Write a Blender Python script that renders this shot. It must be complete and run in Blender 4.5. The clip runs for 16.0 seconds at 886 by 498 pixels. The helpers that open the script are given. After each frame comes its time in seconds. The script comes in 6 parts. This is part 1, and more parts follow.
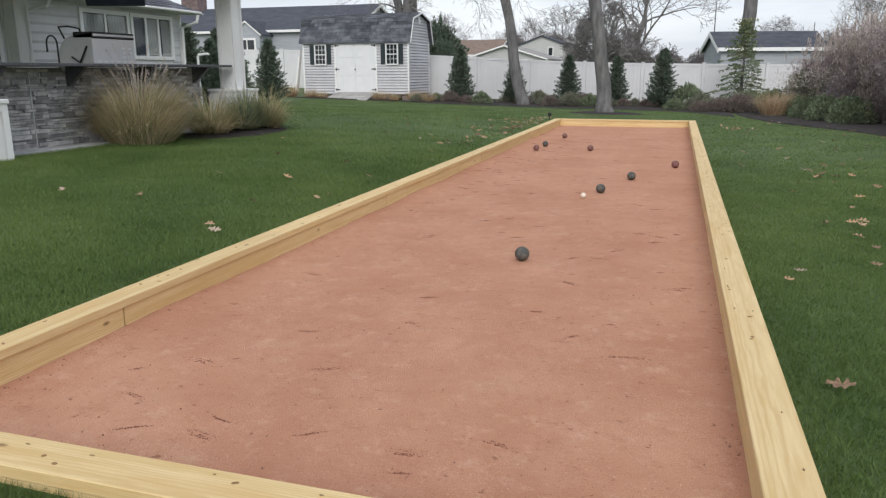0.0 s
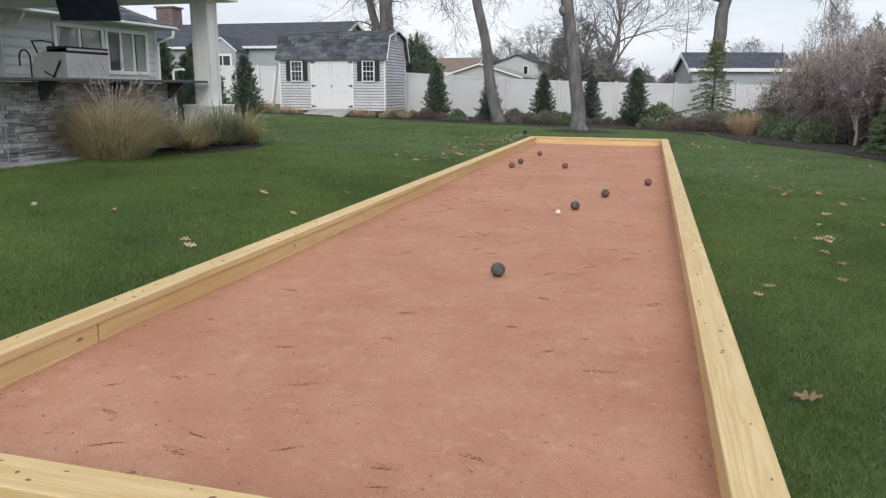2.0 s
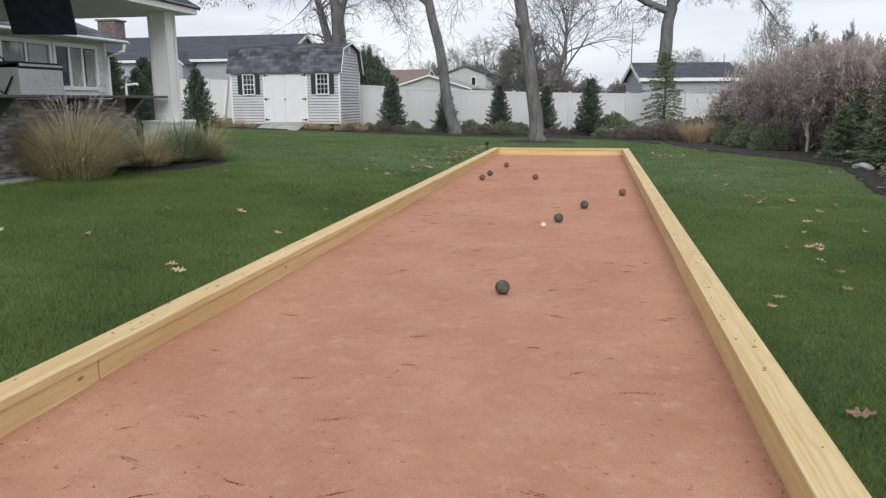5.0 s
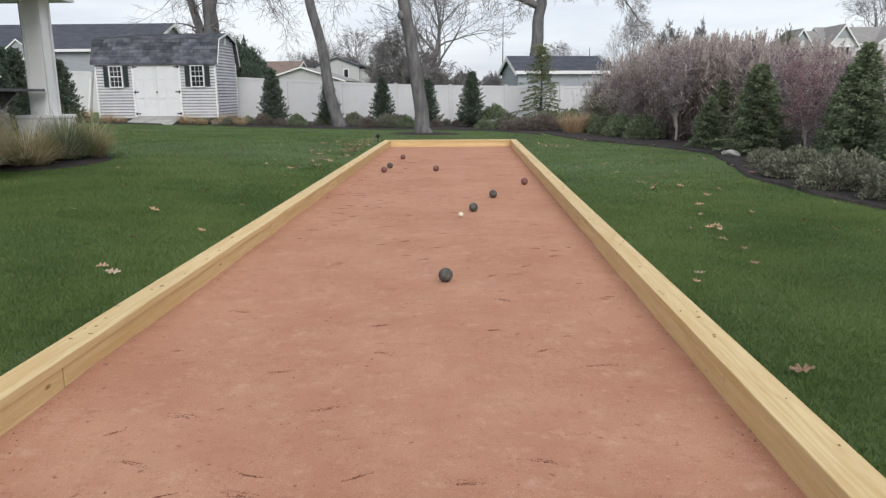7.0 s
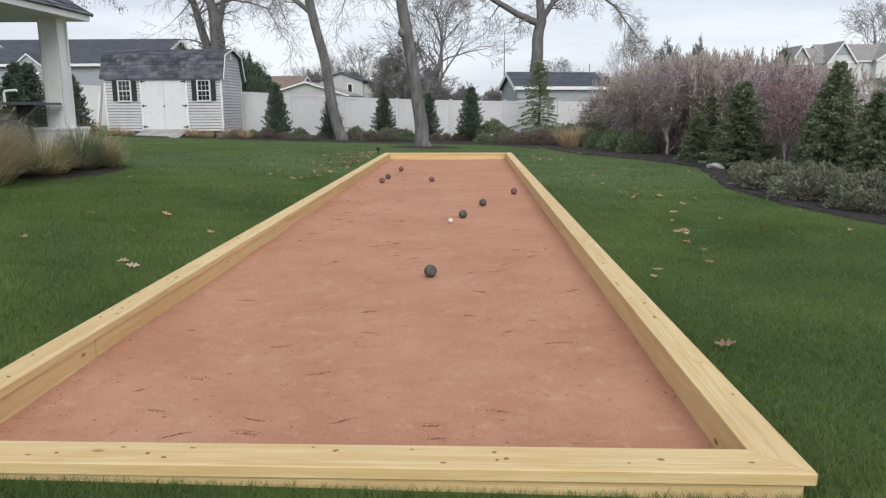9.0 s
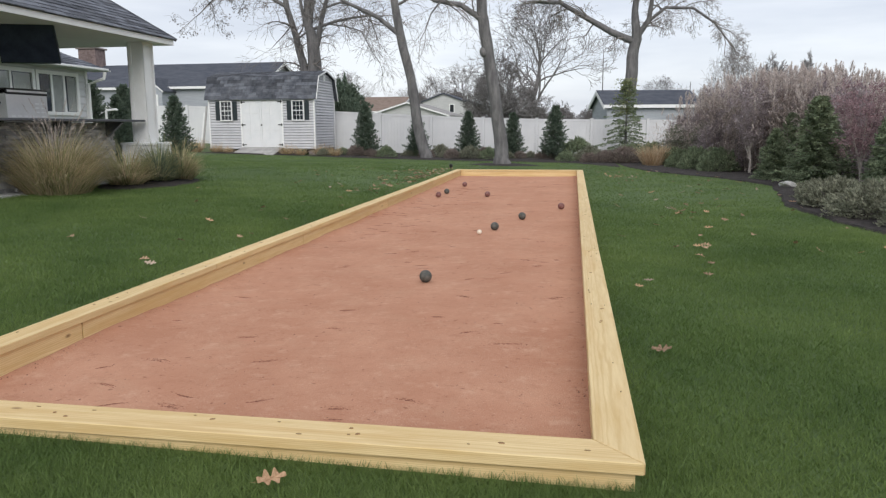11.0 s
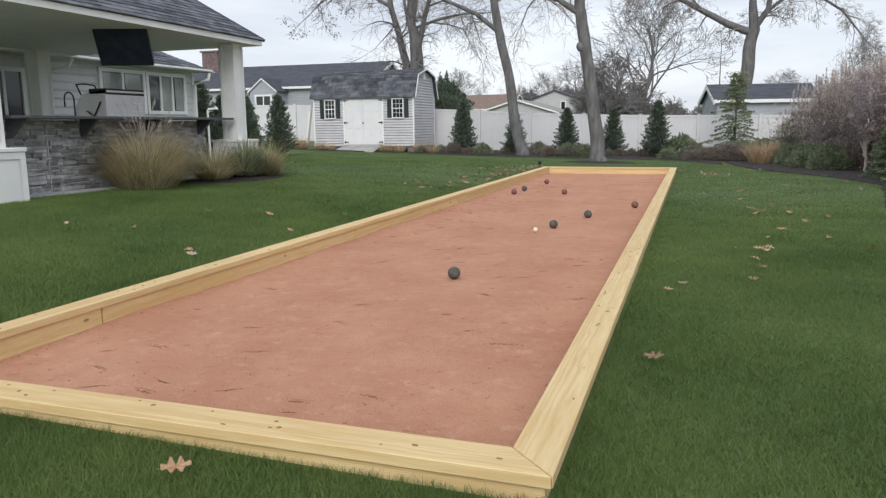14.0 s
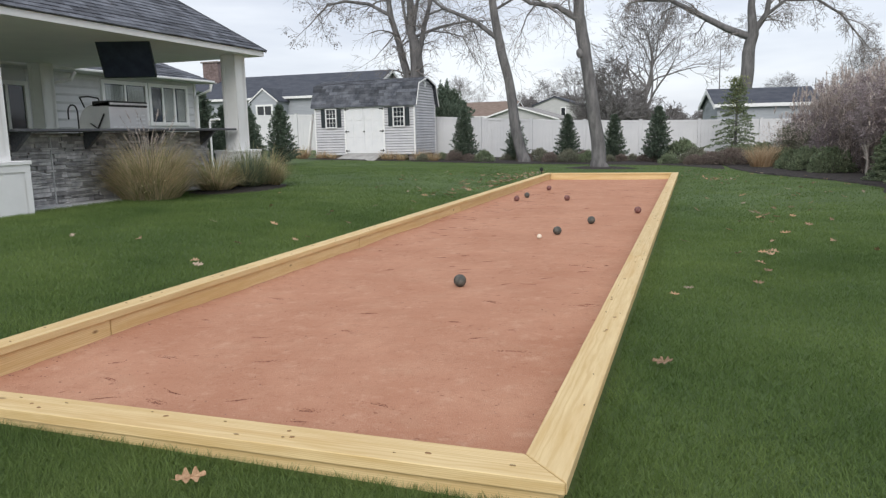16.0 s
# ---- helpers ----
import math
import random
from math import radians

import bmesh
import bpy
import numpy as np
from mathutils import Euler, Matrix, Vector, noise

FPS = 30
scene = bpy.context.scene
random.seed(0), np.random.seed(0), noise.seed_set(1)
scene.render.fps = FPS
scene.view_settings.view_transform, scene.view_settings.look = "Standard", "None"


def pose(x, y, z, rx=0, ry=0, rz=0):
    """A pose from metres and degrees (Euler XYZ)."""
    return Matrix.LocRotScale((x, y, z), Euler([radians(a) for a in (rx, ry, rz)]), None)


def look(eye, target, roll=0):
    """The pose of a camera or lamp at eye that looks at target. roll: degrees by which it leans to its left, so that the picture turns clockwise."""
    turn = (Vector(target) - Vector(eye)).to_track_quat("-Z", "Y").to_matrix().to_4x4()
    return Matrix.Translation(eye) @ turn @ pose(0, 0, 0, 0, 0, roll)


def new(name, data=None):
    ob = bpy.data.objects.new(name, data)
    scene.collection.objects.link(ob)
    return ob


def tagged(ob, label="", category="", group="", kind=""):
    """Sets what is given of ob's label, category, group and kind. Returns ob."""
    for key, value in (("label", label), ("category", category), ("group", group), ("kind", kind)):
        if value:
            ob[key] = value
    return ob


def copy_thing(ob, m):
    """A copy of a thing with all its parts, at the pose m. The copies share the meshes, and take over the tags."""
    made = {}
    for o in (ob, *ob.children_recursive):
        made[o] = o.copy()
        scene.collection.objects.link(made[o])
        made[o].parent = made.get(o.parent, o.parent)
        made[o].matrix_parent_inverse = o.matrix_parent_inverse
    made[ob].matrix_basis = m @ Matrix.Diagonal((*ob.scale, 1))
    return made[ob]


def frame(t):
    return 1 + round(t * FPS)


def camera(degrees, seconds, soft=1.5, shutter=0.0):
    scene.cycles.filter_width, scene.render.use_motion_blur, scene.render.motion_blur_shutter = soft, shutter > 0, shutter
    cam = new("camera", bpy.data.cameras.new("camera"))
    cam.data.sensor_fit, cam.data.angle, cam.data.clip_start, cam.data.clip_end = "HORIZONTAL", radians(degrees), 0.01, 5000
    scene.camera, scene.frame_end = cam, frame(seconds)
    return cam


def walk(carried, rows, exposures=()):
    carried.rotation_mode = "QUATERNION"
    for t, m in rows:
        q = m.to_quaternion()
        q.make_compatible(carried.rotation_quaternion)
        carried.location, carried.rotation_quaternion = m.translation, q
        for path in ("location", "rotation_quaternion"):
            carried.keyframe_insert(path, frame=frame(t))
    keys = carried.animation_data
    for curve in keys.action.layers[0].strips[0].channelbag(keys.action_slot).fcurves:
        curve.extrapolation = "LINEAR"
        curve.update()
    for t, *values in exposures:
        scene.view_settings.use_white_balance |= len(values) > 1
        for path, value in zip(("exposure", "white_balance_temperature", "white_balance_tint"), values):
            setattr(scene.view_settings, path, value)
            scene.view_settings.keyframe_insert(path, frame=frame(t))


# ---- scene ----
cam = camera(62.1, 16.0, 1.3)
PATH = [
    (0, (1.218, -1.734, 1.347), (0.639, 0.121, 0.877), -0.2),
    (0.5, (1.22, -1.75, 1.354), (0.667, 0.117, 0.896), 0.0),
    (1, (1.218, -1.754, 1.353), (0.684, 0.121, 0.909), 0.2),
    (1.5, (1.221, -1.764, 1.351), (0.699, 0.117, 0.917), 0.4),
    (2, (1.225, -1.772, 1.351), (0.706, 0.111, 0.925), 0.3),
    (2.5, (1.226, -1.774, 1.351), (0.708, 0.112, 0.932), 0.1),
    (3, (1.228, -1.786, 1.354), (0.71, 0.101, 0.94), -0.1),
    (5.5, (0.623, -1.691, 1.386), (0.31, 0.244, 0.988), -0.4),
    (6, (0.426, -1.725, 1.401), (0.208, 0.222, 0.997), -0.5),
    (6.5, (0.34, -1.768, 1.392), (0.211, 0.184, 0.978), -0.4),
    (7, (0.357, -1.888, 1.382), (0.299, 0.067, 0.963), -0.4),
    (7.5, (0.361, -2.073, 1.386), (0.353, -0.117, 0.968), -0.4),
    (8, (0.311, -2.259, 1.393), (0.316, -0.302, 0.983), -0.3),
    (8.5, (0.319, -2.402, 1.395), (0.307, -0.442, 0.997), -0.3),
    (9, (0.521, -2.505, 1.383), (0.455, -0.543, 1.002), -0.2),
    (11.5, (1.592, -2.624, 1.299), (1.18, -0.694, 0.977), -0.2),
    (12, (1.746, -2.484, 1.301), (1.267, -0.57, 0.975), 0.0),
    (12.5, (1.957, -2.39, 1.276), (1.413, -0.495, 0.944), 0.1),
    (13, (2.083, -2.346, 1.273), (1.488, -0.465, 0.94), 0.1),
    (13.5, (2.101, -2.335, 1.279), (1.476, -0.464, 0.947), -0.2),
    (14, (2.083, -2.366, 1.273), (1.448, -0.498, 0.942), -0.6),
    (14.5, (2.075, -2.383, 1.276), (1.437, -0.517, 0.945), -0.8),
    (15, (2.065, -2.385, 1.278), (1.424, -0.519, 0.949), -1.0),
    (15.5, (2.061, -2.388, 1.281), (1.418, -0.522, 0.958), -1.2),
    (16, (2.059, -2.392, 1.28), (1.419, -0.523, 0.969), -1.3),
]
walk(cam, [(t, look(eye, goal, lean)) for t, eye, goal, lean in PATH], [(0, 0.25), (9, 0.22), (16, 0.28)])

# ---- light: overcast sky, wide weak sun ----
world = bpy.data.worlds.new("world")
scene.world = world
world.use_nodes = True
wn, wl = world.node_tree.nodes, world.node_tree.links
bg = wn["Background"]
sky = wn.new("ShaderNodeTexSky")
sky.sky_type, sky.sun_disc = "NISHITA", False
sky.sun_elevation, sky.sun_rotation = radians(35), radians(194)
tc = wn.new("ShaderNodeTexCoord")
mp = wn.new("ShaderNodeMapping")
mp.inputs["Scale"].default_value = (1.2, 1.2, 7.0)
cl = wn.new("ShaderNodeTexNoise")
cl.inputs["Scale"].default_value, cl.inputs["Detail"].default_value = 1.6, 5.0
cl.inputs["Roughness"].default_value = 0.55
cr = wn.new("ShaderNodeValToRGB")
cr.color_ramp.elements[0].position, cr.color_ramp.elements[0].color = 0.34, (4.5, 4.8, 5.55, 1)
cr.color_ramp.elements[1].position, cr.color_ramp.elements[1].color = 0.62, (6.45, 6.68, 7.12, 1)
mx = wn.new("ShaderNodeMix")
mx.data_type = "RGBA"
mx.inputs[0].default_value = 0.88
wl.new(tc.outputs["Generated"], mp.inputs[0])
wl.new(mp.outputs[0], cl.inputs["Vector"])
wl.new(cl.outputs["Fac"], cr.inputs[0])
wl.new(sky.outputs[0], mx.inputs[6])
wl.new(cr.outputs[0], mx.inputs[7])
wl.new(mx.outputs[2], bg.inputs[0])
bg.inputs[1].default_value = 0.125
sun = new("sun", bpy.data.lights.new("sun", "SUN"))
sun.data.energy, sun.data.angle, sun.data.color = 1.6, radians(40), (1.0, 0.97, 0.93)
sun.matrix_world = look((3, -8, 8.6), (0, 4, 0))
scene.view_settings.exposure = 0.12


# ---- materials ----
def mk(name, c1, c2, scale=4.0, rough=0.8, bump=0.2, bscale=60.0, metal=0.0, c3=None, rnd=0.0, stretch=(1, 1, 1), island=False, spec=0.3, thin=0.0):
    """Two colours mixed by coarse and fine noise, a third in blotches, relief by fine noise."""
    m = bpy.data.materials.new(name)
    m.use_nodes = True
    n, l = m.node_tree.nodes, m.node_tree.links
    b = n["Principled BSDF"]
    b.inputs["Roughness"].default_value, b.inputs["Metallic"].default_value = rough, metal
    b.inputs["Specular IOR Level"].default_value = spec
    co = n.new("ShaderNodeTexCoord")
    ma = n.new("ShaderNodeMapping")
    ma.inputs["Scale"].default_value = stretch
    l.new(co.outputs["Object"], ma.inputs[0])
    oi = n.new("ShaderNodeObjectInfo")
    no = n.new("ShaderNodeTexNoise")
    no.inputs["Scale"].default_value, no.inputs["Detail"].default_value = scale, 6.0
    no.inputs["Roughness"].default_value = 0.65
    l.new(ma.outputs[0], no.inputs["Vector"])
    rp = n.new("ShaderNodeValToRGB")
    rp.color_ramp.elements[0].position, rp.color_ramp.elements[0].color = 0.36, (*c1, 1)
    rp.color_ramp.elements[1].position, rp.color_ramp.elements[1].color = 0.64, (*c2, 1)
    if c3:
        e = rp.color_ramp.elements.new(0.5)
        e.color = (*c3, 1)
    l.new(no.outputs["Fac"], rp.inputs[0])
    col = rp.outputs[0]
    if rnd:
        hs = n.new("ShaderNodeHueSaturation")
        mr = n.new("ShaderNodeMapRange")
        mr.inputs["To Min"].default_value, mr.inputs["To Max"].default_value = 1 - rnd, 1 + rnd
        if island:
            ge = n.new("ShaderNodeNewGeometry")
            su, fr = n.new("ShaderNodeMath"), n.new("ShaderNodeMath")
            su.operation, fr.operation = "ADD", "FRACT"
            l.new(ge.outputs["Random Per Island"], su.inputs[0])
            l.new(oi.outputs["Random"], su.inputs[1])
            l.new(su.outputs[0], fr.inputs[0])
            l.new(fr.outputs[0], mr.inputs[0])
        else:
            l.new(oi.outputs["Random"], mr.inputs[0])
        l.new(mr.outputs[0], hs.inputs["Value"])
        l.new(col, hs.inputs["Color"])
        col = hs.outputs[0]
    l.new(col, b.inputs["Base Color"])
    if thin:
        tr, mi = n.new("ShaderNodeBsdfTranslucent"), n.new("ShaderNodeMixShader")
        l.new(col, tr.inputs["Color"])
        mi.inputs[0].default_value = thin
        l.new(b.outputs[0], mi.inputs[1])
        l.new(tr.outputs[0], mi.inputs[2])
        l.new(mi.outputs[0], n["Material Output"].inputs["Surface"])
    if bump:
        nb = n.new("ShaderNodeTexNoise")
        nb.inputs["Scale"].default_value, nb.inputs["Detail"].default_value = bscale, 4.0
        l.new(ma.outputs[0], nb.inputs["Vector"])
        bu = n.new("ShaderNodeBump")
        bu.inputs["Strength"].default_value, bu.inputs["Distance"].default_value = bump, 0.01
        l.new(nb.outputs["Fac"], bu.inputs["Height"])
        l.new(bu.outputs[0], b.inputs["Normal"])
    return m


LAWN = mk("lawn_soil", (0.058, 0.096, 0.032), (0.102, 0.150, 0.050), 0.8, 0.8, 0.6, 45, c3=(0.079, 0.122, 0.041))
BLADE = mk("grass_blade", (0.082, 0.136, 0.036), (0.152, 0.216, 0.062), 0.7, 0.55, 0, rnd=0.25, island=True, c3=(0.114, 0.174, 0.048), spec=0.28, thin=0.3)
CLAY = mk("clay", (0.455, 0.222, 0.139), (0.545, 0.288, 0.187), 0.9, 0.95, 0.35, 160, c3=(0.50, 0.254, 0.163), spec=0.1)
PINE = mk("pine", (0.63, 0.45, 0.205), (0.75, 0.58, 0.31), 3.0, 0.6, 0.25, 50, c3=(0.69, 0.52, 0.27), rnd=0.07, stretch=(8, 8, 0.6))
VINYL = mk("vinyl", (0.63, 0.635, 0.645), (0.70, 0.70, 0.70), 0.8, 0.45, 0.05, 20)
TRIM = mk("white_trim", (0.78, 0.78, 0.77), (0.84, 0.84, 0.83), 2.0, 0.5, 0.05, 30)
SIDING = mk("light_siding", (0.48, 0.48, 0.505), (0.56, 0.56, 0.575), 1.5, 0.6, 0.08, 40, rnd=0.04)
SHINGLE = mk("shingle", (0.09, 0.097, 0.115), (0.16, 0.17, 0.195), 3.0, 0.9, 0.6, 120, rnd=0.4, island=True)
SHED_SHINGLE = mk("mottled_shingle", (0.06, 0.065, 0.078), (0.135, 0.142, 0.16), 3.0, 0.9, 0.6, 120, rnd=0.42, island=True)
BARK = mk("bark", (0.098, 0.095, 0.096), (0.19, 0.183, 0.18), 6.0, 0.9, 0.8, 30, stretch=(1, 1, 0.25))
MULCH = mk("mulch", (0.022, 0.019, 0.018), (0.055, 0.047, 0.043), 9.0, 0.95, 1.0, 40)


# ---- builders ----
def thing(name, x=0, y=0, z=0, rz=0, label="", category="", group="", kind=""):
    ob = new(name)
    ob.empty_display_size = 0.1
    ob.matrix_basis = pose(x, y, z, 0, 0, rz)
    return tagged(ob, label, category, group, kind)


def part(name, bm, material, parent=None, label="", smooth=False):
    """Links a bmesh, or a mesh, as one mesh object under a thing or a part."""
    if isinstance(bm, bmesh.types.BMesh):
        me = bpy.data.meshes.new(name)
        bm.to_mesh(me)
        bm.free()
    else:
        me = bm
    if smooth:
        me.polygons.foreach_set("use_smooth", [True] * len(me.polygons))
    if material and not me.materials:
        me.materials.append(material)
    ob = new(name, me)
    ob.parent = parent
    if label:
        ob["label"] = label
    return ob


def bx(bm, x0, x1, y0, y1, z0, z1, bevel=0.0):
    vs = [bm.verts.new((x, y, z)) for z in (z0, z1) for y in (y0, y1) for x in (x0, x1)]
    fs = [bm.faces.new([vs[i] for i in f]) for f in ((0, 2, 3, 1), (4, 5, 7, 6), (0, 1, 5, 4), (2, 6, 7, 3), (0, 4, 6, 2), (1, 3, 7, 5))]
    if bevel:
        bmesh.ops.bevel(bm, geom=list({e for f in fs for e in f.edges}), offset=bevel, segments=1, affect="EDGES", profile=0.5)
    return bm


def box(x0, x1, y0, y1, z0, z1, bevel=0.0):
    return bx(bmesh.new(), x0, x1, y0, y1, z0, z1, bevel)


def prism(outline, axis, a, b):
    """An outline of (u, v) pairs pushed out along an axis from a to b. x: u is y, v is z. y: u is x, v is z. z: u is x, v is y."""
    bm = bmesh.new()
    put = {"x": lambda u, v, w: (w, u, v), "y": lambda u, v, w: (u, w, v), "z": lambda u, v, w: (u, v, w)}[axis]
    lo = [bm.verts.new(put(u, v, a)) for u, v in outline]
    hi = [bm.verts.new(put(u, v, b)) for u, v in outline]
    k = len(outline)
    bm.faces.new(lo), bm.faces.new(hi[::-1])
    for i in range(k):
        bm.faces.new((lo[i], hi[i], hi[(i + 1) % k], lo[(i + 1) % k]))
    bmesh.ops.recalc_face_normals(bm, faces=bm.faces)
    return bm


def ball(r, seg=24):
    bm = bmesh.new()
    bmesh.ops.create_uvsphere(bm, u_segments=seg, v_segments=seg // 2 + 2, radius=r)
    return bm


def tube(bm, pts, radii, sides=6):
    """A tapered tube along points."""
    rings = []
    for i, p in enumerate(pts):
        d = (pts[min(i + 1, len(pts) - 1)] - pts[max(i - 1, 0)]).normalized()
        u = d.cross(Vector((0.31, 0.95, 0.05))).normalized()
        w = d.cross(u)
        rings.append([bm.verts.new(p + (u * math.cos(a) + w * math.sin(a)) * radii[i]) for a in (2 * math.pi * k / sides for k in range(sides))])
    for a, b in zip(rings, rings[1:]):
        for k in range(sides):
            bm.faces.new((a[k], a[(k + 1) % sides], b[(k + 1) % sides], b[k]))
    if radii[-1] > 0.004:
        bm.faces.new(rings[-1])
    return bm


def mesh_of(name, verts, faces):
    me = bpy.data.meshes.new(name)
    me.from_pydata([tuple(v) for v in verts], [], faces)
    me.update()
    return me


def interp(x, xs, ys):
    return float(np.interp(x, xs, ys))


def ground_z(x, y):
    near = interp(x, (-40, -12, -6.5, -4, -2, -1.6, 1.7, 5, 9, 40), (0.6, 0.42, 0.34, 0.26, 0.14, 0.10, 0.05, 0.06, 0.12, 0.1))
    far = interp(x, (-40, -17, -9.7, -3.8, 0, 5.6, 40), (0.5, 0.3, 0.10, 0.0, -0.06, -0.1, -0.2))
    k = min(max((y - 12) / 13, 0), 1)
    k = k * k * (3 - 2 * k)
    return near * (1 - k) + far * k


# ---- ground ----
xs = sorted({-600, -300, -120, -60, *np.arange(-40, -1.9, 0.8).round(3), -1.7, -1.62, -1.54, 0.0, 1.54, 1.62, 1.7, *np.arange(2.2, 40, 0.8).round(3), 60, 120, 300, 600})
ys = sorted({-600, -300, -100, -40, *np.arange(-20, -0.5, 0.8).round(3), -0.16, -0.1, 0.0, *np.arange(0.8, 17, 0.9).round(3), 17.1, 17.2, 17.3, *np.arange(18, 60, 0.9).round(3), 90, 150, 300, 600})
gv, gf = [], []
for y in ys:
    for x in xs:
        inside = abs(x) < 1.6 and -0.05 < y < 17.15
        gv.append((x, y, -0.08 if inside else ground_z(x, y) + 0.006 * noise.noise((x, y, 0))))
for j in range(len(ys) - 1):
    for i in range(len(xs) - 1):
        a = j * len(xs) + i
        gf.append((a, a + 1, a + 1 + len(xs), a + len(xs)))
ground = part("ground", mesh_of("ground", gv, gf), LAWN)
tagged(ground, "short green mown lawn round the bocce court", "lawn", kind="structure")

# ---- court surface ----
def clay_z(x, y):
    """The height of the raked clay: shallow waves, a dip by the front board and loose soil banked up along the sides."""
    side = max(0.0, 1 - (1.552 - abs(x)) / 0.2)
    front = max(0.0, 1 - (y + 0.02) / 0.25)
    bank = 0.010 + 0.014 * noise.noise((y * 0.9, 4.0 if x > 0 else 8.0, 2)) + 0.005 * noise.noise((y * 6, x, 5))
    return 0.008 * noise.noise((x * 1.3, y * 0.8, 3)) + 0.003 * noise.noise((x * 7, y * 5, 9)) - 0.003 + bank * side ** 1.5 * (1 - front) - 0.012 * front


cv, cf = [], []
nx, ny = 80, 300
for j in range(ny + 1):
    for i in range(nx + 1):
        x, y = -1.552 + 3.104 * i / nx, -0.02 + 17.14 * j / ny
        cv.append((x, y, clay_z(x, y)))
for j in range(ny):
    for i in range(nx):
        a = j * (nx + 1) + i
        cf.append((a, a + 1, a + nx + 2, a + nx + 1))
court = part("court_surface", mesh_of("court_surface", cv, cf), CLAY, smooth=True)
tagged(court, "dusty reddish clay court surface with faint scuffs", "court surface", kind="structure")

# ---- timber border ----
CAP_IN, CAP_OUT, CAP_Z, FAR = 1.53, 1.69, 0.167, 17.08
border = thing("court_border", 0, 0, 0.0, label="low yellow pine timber border with mitred cap boards", category="timber border")


def board(name, outline, z0, z1, long_y, parent):
    """A plank with its length along its own z axis, so that the grain runs along it."""
    cx, cy = sum(p[0] for p in outline) / len(outline), sum(p[1] for p in outline) / len(outline)
    bm = prism([(u - cx, v - cy) for u, v in outline], "z", z0, z1)
    bmesh.ops.bevel(bm, geom=list(bm.edges), offset=0.003, segments=1, affect="EDGES")
    turn = Matrix.Rotation(radians(90), 4, "X") if long_y else Matrix.Rotation(radians(90), 4, "Y")
    bmesh.ops.transform(bm, matrix=turn.inverted(), verts=bm.verts)
    ob = part(name, bm, PINE, parent)
    ob.matrix_basis = Matrix.Translation((cx, cy, 0)) @ turn
    return ob


g = 0.003
for sx, cuts in ((-1, (0, 3.1, 6.85, 10.2, 13.9, FAR)), (1, (0, 4.25, 8.1, 12.6, FAR))):
    for k, (a, b) in enumerate(zip(cuts, cuts[1:])):
        a0, a1 = (a - 0.006, a - 0.172) if k == 0 else (a, a)
        b0, b1 = (b, b + 0.16) if b == FAR else (b, b)
        board("cap_board", [(sx * CAP_IN, a0 + g), (sx * CAP_OUT + (0.012 if k == 0 and sx == 1 else 0), a1 + g - (0.014 if k == 0 and sx == 1 else 0)), (sx * CAP_OUT, b1 - g), (sx * CAP_IN, b0 - g)], CAP_Z - 0.045, CAP_Z, True, border)
for sx, cuts in ((-1, (0, 1.36, 5.2, 9.1, 13.0, FAR)), (1, (0, 1.29, 5.6, 9.5, 13.4, FAR))):
    for a, b in zip(cuts, cuts[1:]):
        o, inner = random.uniform(0, 0.004), 1.547 if sx < 0 else 1.534
        board("wall_board", [(sx * (inner + o), a + 0.005), (sx * 1.675, a + 0.005), (sx * 1.675, b - 0.005), (sx * (inner + o), b - 0.005)], -0.07, CAP_Z - 0.049, True, border)
for y0, y1, s in ((-0.006, -0.172, 1), (FAR, FAR + 0.16, -1)):
    wide_x, wide_y = (0.012, -0.014) if s == 1 else (0, 0)
    board("cap_board", [(-CAP_IN + g, y0), (-CAP_OUT + g, y1), (CAP_OUT + wide_x - g, y1 + wide_y), (CAP_IN - g, y0)], CAP_Z - 0.045, CAP_Z, False, border)
    ya, yb = (y0 - 0.007, y1 + 0.015) if s == 1 else (y0 + 0.007, y1 - 0.015)
    board("wall_board", [(-1.672, ya), (-1.672, yb), (1.672, yb), (1.672, ya)], -0.07, CAP_Z - 0.049, False, border)

# ---- bocce balls ----
GREEN = mk("green_ball", (0.052, 0.057, 0.052), (0.128, 0.118, 0.102), 30, 0.6, 0.1, 80)
RED = mk("red_ball", (0.14, 0.055, 0.05), (0.25, 0.13, 0.115), 30, 0.6, 0.1, 80)
WHITE = mk("pallino_white", (0.68, 0.58, 0.45), (0.80, 0.72, 0.60), 30, 0.5, 0.05, 80)
gb, rb = None, None
for x, y, c in ((0.218, 3.405, "g"), (0.464, 6.685, "g"), (0.738, 7.80, "g"), (-1.02, 11.74, "g"), (1.261, 9.19, "r"), (-0.143, 11.16, "r"), (-0.927, 13.56, "r"), (-1.047, 10.975, "r")):
    z = 0.0535 + clay_z(x, y) - 0.001
    src = gb if c == "g" else rb
    if src is None:
        src = part("bocce_ball", ball(0.0535), GREEN if c == "g" else RED, smooth=True)
        src.matrix_basis = pose(x, y, z, 30, 20, 10)
        if c == "g":
            gb = tagged(src, "dark green bocce ball dusted with clay on the court", "ball", "bocce balls")
        else:
            rb = tagged(src, "dull red bocce ball dusted with clay on the court", "ball", "bocce balls")
    else:
        copy_thing(src, pose(x, y, z, 40 * x, 90 * y, 10))
pallino = part("pallino", ball(0.03), WHITE, smooth=True)
pallino.matrix_basis = pose(0.317, 6.286, 0.03 + clay_z(0.317, 6.286) - 0.001)
tagged(pallino, "small white target ball lying on the clay", "ball", "bocce balls")


# ---- fence ----
def fence_top(x):
    return interp(x, (-40, -17, -9.7, -3.8, -0.26, 2.25, 5.58, 30), (2.7, 2.40, 2.07, 1.75, 1.65, 1.61, 1.57, 1.4))


